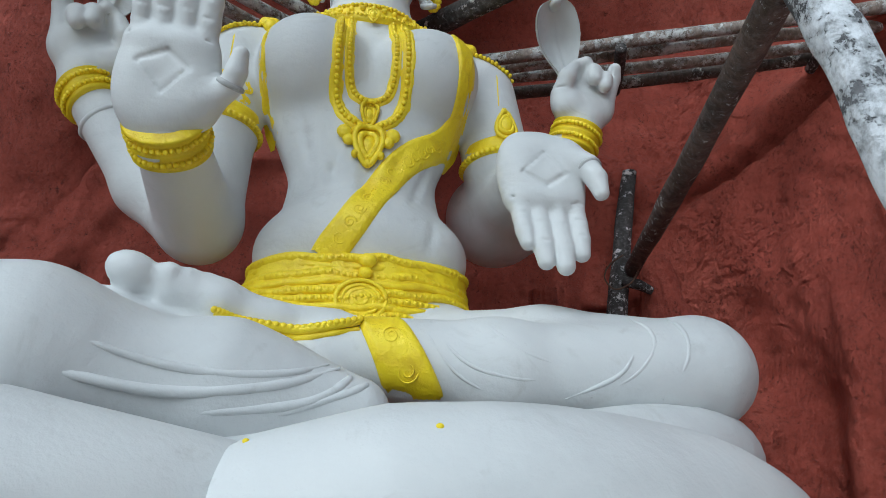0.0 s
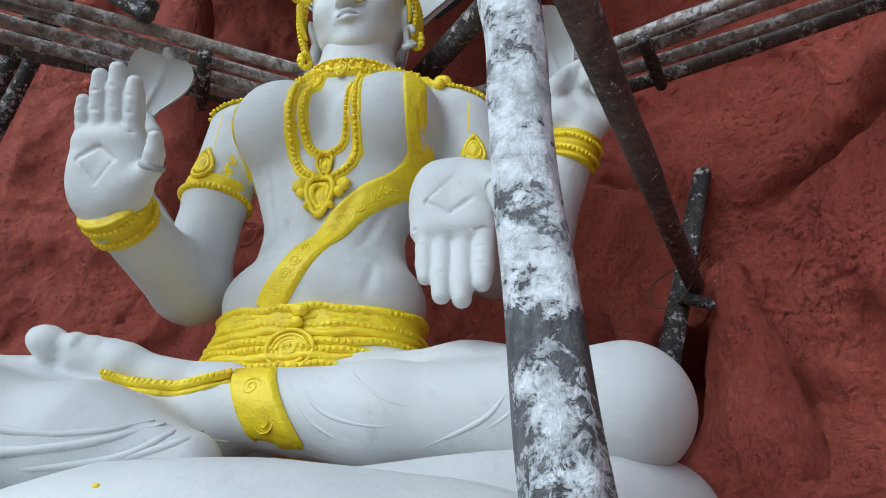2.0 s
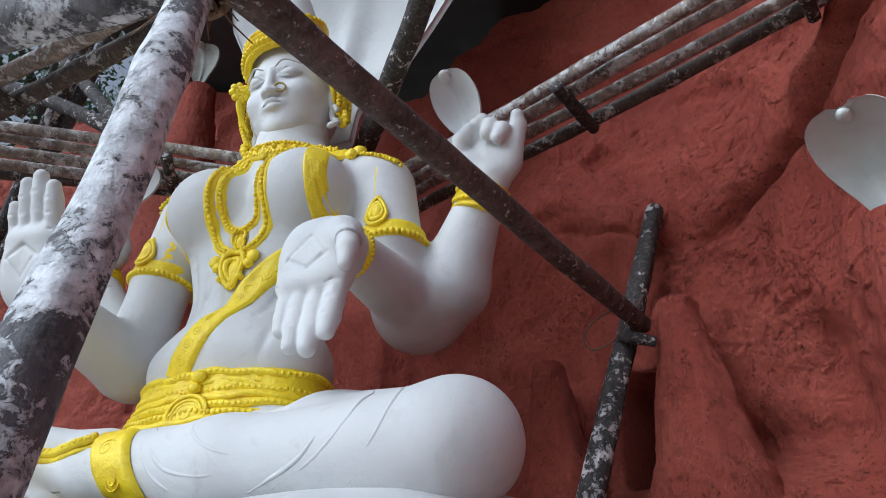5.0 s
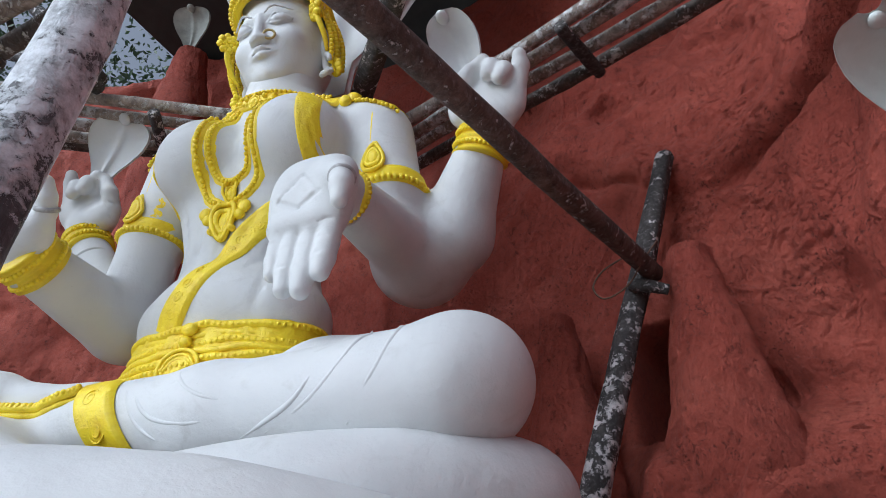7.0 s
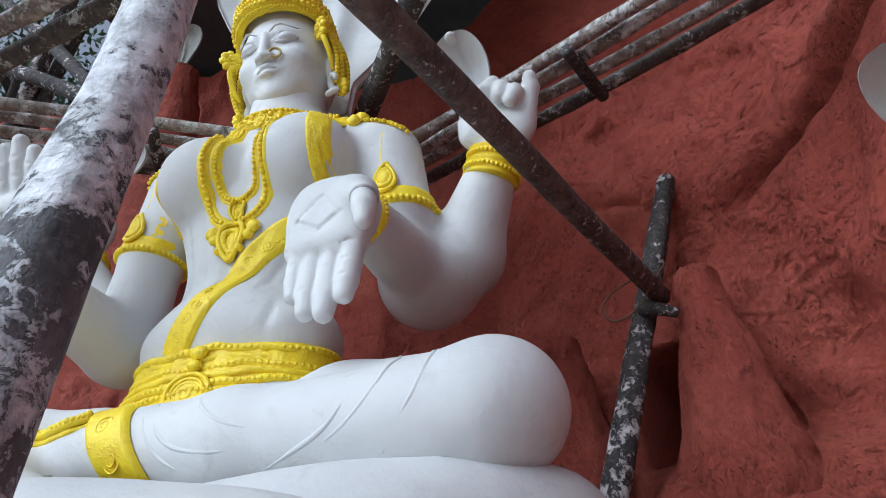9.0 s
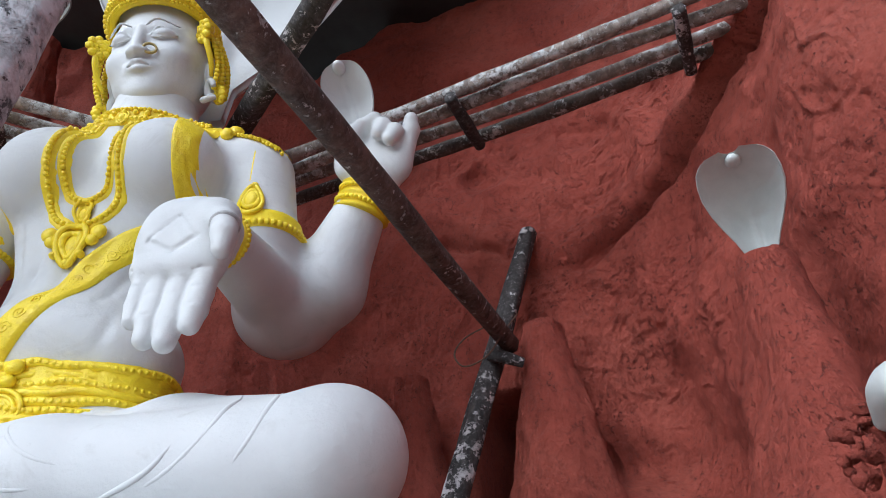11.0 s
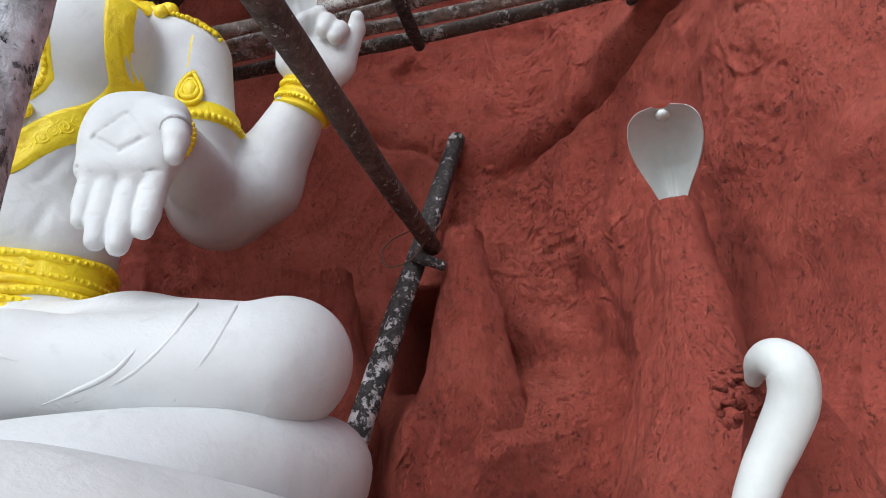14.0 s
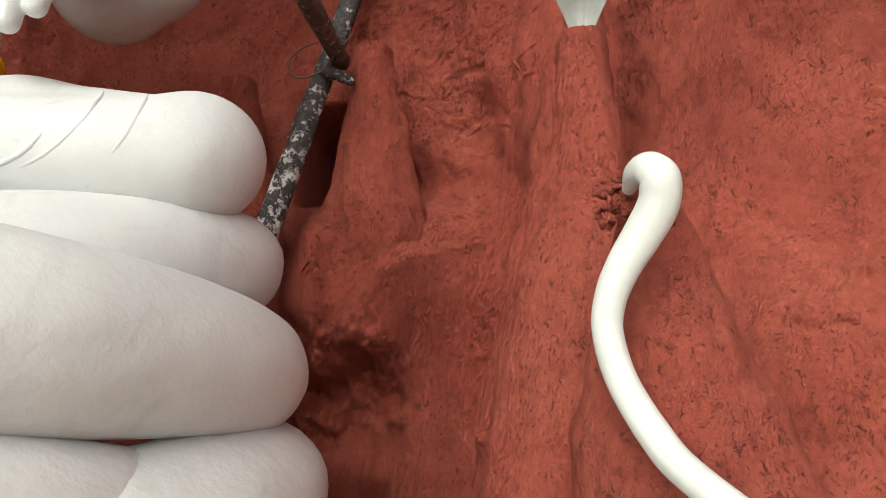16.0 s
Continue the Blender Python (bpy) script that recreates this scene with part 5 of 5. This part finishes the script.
wall_cobra("cobra_figure", pose(1.780, 2.735, 2.475, 12, 3, -14), 0.315, 0.212, 0.165, "cream primed hollow cobra hood on a red stump")
wall_cobra("cobra_figure", pose(-2.12, 2.95, 5.40, 8, 0, 30), 0.40, 0.29, 0.07, "small pale cobra hood on a far red stump", GREEN)

SNAKE = [(1.690, 2.04, 1.852), (1.686, 1.975, 1.868), (1.697, 1.935, 1.866), (1.712, 1.922, 1.842), (1.711, 1.935, 1.797), (1.684, 1.955, 1.742), (1.651, 1.972, 1.685), (1.626, 1.98, 1.625), (1.619, 1.983, 1.560), (1.638, 1.967, 1.47), (1.680, 1.93, 1.38), (1.730, 1.895, 1.312), (1.86, 1.84, 1.21), (2.08, 1.82, 1.08), (2.45, 1.85, 0.95)]
v, f = tube(SNAKE, [0.014, 0.025, 0.034, 0.039, 0.039, 0.037, 0.034, 0.031, 0.030, 0.030, 0.031, 0.031, 0.032, 0.032, 0.032], 160, 28, 0.03, 6)
serpent = mesh_object("wall_serpent", v, f, CREAM)
tagged(serpent, "pale primed serpent body curving down the red wall", "serpent figure")

# rough cement crumbs round the serpent's mouth and along the crevices
lumps = Build()
rng = random.Random(8)
for k in range(60):
    c = (1.665 + rng.uniform(-0.04, 0.12), 2.06 + rng.uniform(-0.005, 0.025), 1.84 + rng.uniform(-0.07, 0.05))
    r = rng.uniform(0.005, 0.013)
    v, f = ball(c, (r * rng.uniform(0.8, 1.8), r * 0.8, r * rng.uniform(0.6, 1.2)), 9, 6)
    lumps.add(v + 0.6 * r * np.stack([vnoise(v, 110, 1), vnoise(v, 110, 2), vnoise(v, 110, 3)], -1), f)
crumbs = lumps.make("cement_crumbs", [RED], wall)
crumbs["kind"] = "stuff"


# ---- scaffold of tree poles and canes ----
def pole(name, pts, r, material, label, seed, sides=20, rough=0.10, knots=(), group="scaffold poles", count=70):
    v, f = tube(pts, r, count, sides, rough, seed, knots)
    ob = mesh_object(name, v, f, material)
    tagged(ob, label, "pole", group)
    return ob


near_pole = pole("scaffold_pole", [(0.645, 1.395, 2.86), (0.67, 1.38, 2.58), (0.705, 1.36, 2.34), (0.712, 1.355, 2.20), (0.722, 1.345, 2.06), (0.742, 1.325, 1.90), (0.758, 1.31, 1.75), (0.80, 1.28, 1.4), (0.86, 1.24, 0.7), (0.90, 1.2, 0.0)],
                 [0.040, 0.041, 0.044, 0.043, 0.043, 0.044, 0.045, 0.047, 0.05, 0.052], BARK_LIMED, "crooked upright tree pole splashed with white lime", 2, 30, 0.07, ((0.19, 0.09), (0.33, 0.04)), count=110)
brace_pole = pole("scaffold_pole", [(0.73, 1.36, 2.685), (0.76, 1.78, 2.71), (0.82, 2.6, 2.755), (0.89, 3.57, 2.81)], [0.043, 0.042, 0.042, 0.040], BARK_BROWN, "long brown bark pole lashed between upright and wall stub", 3)
stub_pole = pole("scaffold_pole", [(1.010, 3.725, 3.495), (0.90, 3.64, 3.08), (0.78, 3.51, 2.60), (0.65, 3.365, 2.06), (0.5, 3.2, 1.4), (0.2, 2.95, 0.0)], [0.042, 0.048, 0.05, 0.052, 0.055, 0.06], BARK_DARK, "dark blackened pole leaning on the red wall", 5, 20, 0.12)
back_pole = pole("scaffold_pole", [(0.75, 2.11, 3.64), (0.43, 2.37, 3.69), (0.0, 2.71, 3.755), (-0.3, 2.95, 3.80)], [0.05, 0.05, 0.052, 0.055], BARK_DARK, "dark bark pole behind the statue's head", 6)
top_pole = pole("scaffold_pole", [(0.82, 1.47, 2.77), (0.50, 1.36, 2.755), (0.02, 1.20, 2.74), (-0.6, 1.0, 2.72), (-1.6, 0.68, 2.70)], [0.05, 0.052, 0.056, 0.06, 0.06], BARK_LIMED, "grey limed pole tied level to the upright", 8)


def cane_deck(a, b, side, n, r, seed, ties):
    """Canes laid side by side from a to b."""
    a, b, side = (np.asarray(k, float) for k in (a, b, side))
    rng = random.Random(seed)
    made = []
    for k in range(n):
        off = side * (k - (n - 1) / 2) * (2.75 * r)
        ends = (rng.uniform(-0.12, 0.12), rng.uniform(-0.12, 0.12))
        d = (b - a) / np.linalg.norm(b - a)
        p, q = a + off + d * ends[0], b + off + d * ends[1]
        pts = [p + (q - p) * t + np.array((0, 0, 0.012 * math.sin(3 * t + k))) + side * 0.008 * math.sin(5 * t + 2 * k) for t in np.linspace(0, 1, 6)]
        rr = r * rng.uniform(0.82, 1.0)
        pts = [q + np.array((0, 0, rng.uniform(-0.010, 0.010))) for q in pts]
        v, f = tube(pts, [rr, rr * 0.95, rr * 0.92], 60, 14, 0.04, seed + k, [(t, 0.12) for t in np.arange(0.06 + 0.03 * k, 1, 0.19)])
        ob = mesh_object("deck_cane", v, f, CANE_DARK if k == n - 1 else CANE)
        tagged(ob, "weathered lime-spattered cane laid in a scaffold deck", "cane", "scaffold deck canes")
        made.append(ob)
    for t in ties:
        c = a + (b - a) * t
        e = side * (n * r * 1.25)
        v, f = tube([c - e + (0, 0, -r * 1.6), c + (0, 0, -r * 1.75), c + e + (0, 0, -r * 1.6)], [0.030, 0.032, 0.028], 24, 12, 0.12, seed + 40)
        ob = mesh_object("deck_batten", v, f, BARK_DARK)
        tagged(ob, "short dark stick tied across the canes", "batten", "deck battens")


cane_deck((-0.2, 3.30, 3.83), (2.5, 2.95, 3.87), (0.13, 0.99, 0.0), 4, 0.036, 12, (0.39, 0.76))
cane_deck((-2.75, 1.05, 3.80), (-0.42, 3.23, 3.80), (-0.68, 0.73, 0.0), 5, 0.034, 21, (0.30, 0.66))

cane_deck((-2.4, 1.36, 3.60), (0.1, 1.62, 3.60), (-0.10, 0.995, 0.0), 4, 0.042, 33, (0.52,))
for pts, r, seed in (([(-1.55, 1.92, 4.9), (-2.03, 2.09, 4.24), (-2.9, 2.4, 3.1), (-4.2, 2.9, 1.0)], 0.045, 41), ([(-1.60, 2.05, 5.0), (-1.99, 2.16, 4.26), (-2.6, 2.35, 3.1), (-3.4, 2.5, 1.5)], 0.040, 42),
                     ([(-2.6, 1.55, 4.65), (-2.05, 1.76, 4.32), (-1.5, 1.97, 4.0), (-1.2, 2.1, 3.8)], 0.038, 43), ([(-2.4, 1.7, 5.2), (-1.81, 1.90, 4.55), (-1.45, 2.02, 4.15), (-1.2, 2.1, 3.85)], 0.036, 44)):
    pole("scaffold_pole", pts, r, BARK_DARK, "dark scaffold pole behind the cane deck", seed, 14, 0.08, count=40)


# ---- lashings, wire and peg ----
def lashing(name, centre, axis, radius, turns, width, seed, strands):
    """Coir rope wound round a joint, with loose ends."""
    rng = random.Random(seed)
    axis = np.asarray(axis, float) / np.linalg.norm(axis)
    s = np.cross(axis, (0.3, 0.2, 1.0))
    s /= np.linalg.norm(s)
    t = np.cross(axis, s)
    th = np.linspace(0, 2 * np.pi * turns, turns * 18)
    wob = np.array([rng.uniform(-1, 1) for _ in range(turns * 3)])
    w = np.interp(th, np.linspace(0, th[-1], len(wob)), wob)
    off = np.interp(th, (0, th[-1] / 2, th[-1]), (-width, width, -width)) + 0.012 * w
    path = np.asarray(centre) + np.outer(np.cos(th), s) * (radius + 0.006 * w)[:, None] + np.outer(np.sin(th), t) * (radius + 0.008 * w)[:, None] + np.outer(off, axis)
    b = Build()
    b.add(*tube(path, 0.0085, turns * 34, 7, 0.25, seed))
    for k in range(strands):
        a = np.asarray(centre) + s * rng.uniform(-1, 1) * radius + t * rng.uniform(-1, 1) * radius
        e = a + np.array((rng.uniform(-0.08, 0.08), rng.uniform(-0.08, 0.08), rng.uniform(-0.16, -0.06)))
        m = (a + e) / 2 + np.array((rng.uniform(-0.04, 0.04), rng.uniform(-0.04, 0.04), 0.01))
        b.add(*tube([a, m, e], [0.004, 0.003, 0.0015], 14, 5, 0.2, seed + k))
    ob = b.make(name, [ROPE])
    return tagged(ob, "brown coir rope lashing knotted round the scaffold joint", "rope")


lashing("rope_lashing", (0.665, 1.385, 2.72), (0.1, 0.1, 1.0), 0.066, 7, 0.05, 3, 9)
lashing("rope_lashing", (0.69, 1.40, 2.73), (1.0, 0.3, 0.1), 0.064, 5, 0.04, 5, 5)
wire_v, wire_f = tube([(0.955, 3.44, 2.88), (0.90, 3.40, 2.79), (0.83, 3.37, 2.68), (0.74, 3.35, 2.64), (0.70, 3.35, 2.70), (0.74, 3.38, 2.78), (0.83, 3.45, 2.86)], 0.0038, 60, 6)
tagged(mesh_object("tie_wire", wire_v, wire_f, WIRE), "loose loop of rusty tie wire on the crossed poles", "wire")
peg_v, peg_f = tube([(0.82, 3.48, 2.73), (0.89, 3.46, 2.70), (0.955, 3.48, 2.675)], [0.028, 0.028, 0.022], 16, 12, 0.12, 9)
tagged(mesh_object("scaffold_peg", peg_v, peg_f, BARK_DARK), "short dark wooden peg beside the crossed poles", "peg")


# ---- trees beyond the grotto ----
def tree(x, y, h, spread, seed, leaves=14000):
    rng = np.random.RandomState(seed)
    root = new("tree")
    root.matrix_world = pose(x, y, 0, 0, 0, seed * 40)
    b = Build()
    b.add(*tube([(0, 0, -0.1), (0.1, 0.05, h * 0.3), (-0.1, 0.1, h * 0.55), (0.05, 0, h * 0.85)], [0.28, 0.22, 0.16, 0.05], 30, 12, 0.1, seed))
    tips = []
    for k in range(16):
        a = k * 2.4
        z0 = h * (0.35 + 0.45 * k / 16)
        ln = spread * (0.6 + 0.4 * rng.rand())
        tip = np.array((math.cos(a) * ln, math.sin(a) * ln, z0 + h * 0.18 * rng.rand()))
        b.add(*tube([(0, 0, z0), tip * (0.5, 0.5, 0) + (0, 0, z0 + 0.25), tip], [0.09, 0.06, 0.02], 14, 7, 0.1, seed + k))
        tips.append(tip)
    part_ob = b.make("trunk", [TRUNK], root)
    c = np.asarray(tips)[rng.randint(0, 16, leaves)]
    u = rng.rand(leaves, 1)
    p = c * (0.45 + 0.6 * u) + np.stack([0 * c[:, 0], 0 * c[:, 0], 0.35 * h * (0.5 - u[:, 0]) * 0.3], 1)
    p[:, 2] = c[:, 2] + rng.randn(leaves) * 0.55
    p[:, :2] += rng.randn(leaves, 2) * 0.55
    d = rng.randn(leaves, 3)
    d /= np.linalg.norm(d, axis=1)[:, None]
    e = np.cross(d, rng.randn(leaves, 3))
    e /= np.linalg.norm(e, axis=1)[:, None]
    s = (0.035 + 0.045 * rng.rand(leaves, 1))
    v = np.stack([p - d * s, p + e * s * 0.45, p + d * s, p - e * s * 0.45], 1).reshape(-1, 3)
    f = np.arange(leaves * 4).reshape(-1, 4)
    mesh_object("crown", v, f, LEAF, root)
    tagged(root, "leafy green tree behind the grotto against bright sky", "tree", "trees")


tree(-8.0, 4.0, 11.5, 3.2, 1)
tree(-10.5, 1.5, 12.0, 3.4, 2)
tree(-9.5, 7.0, 12.5, 3.4, 3)
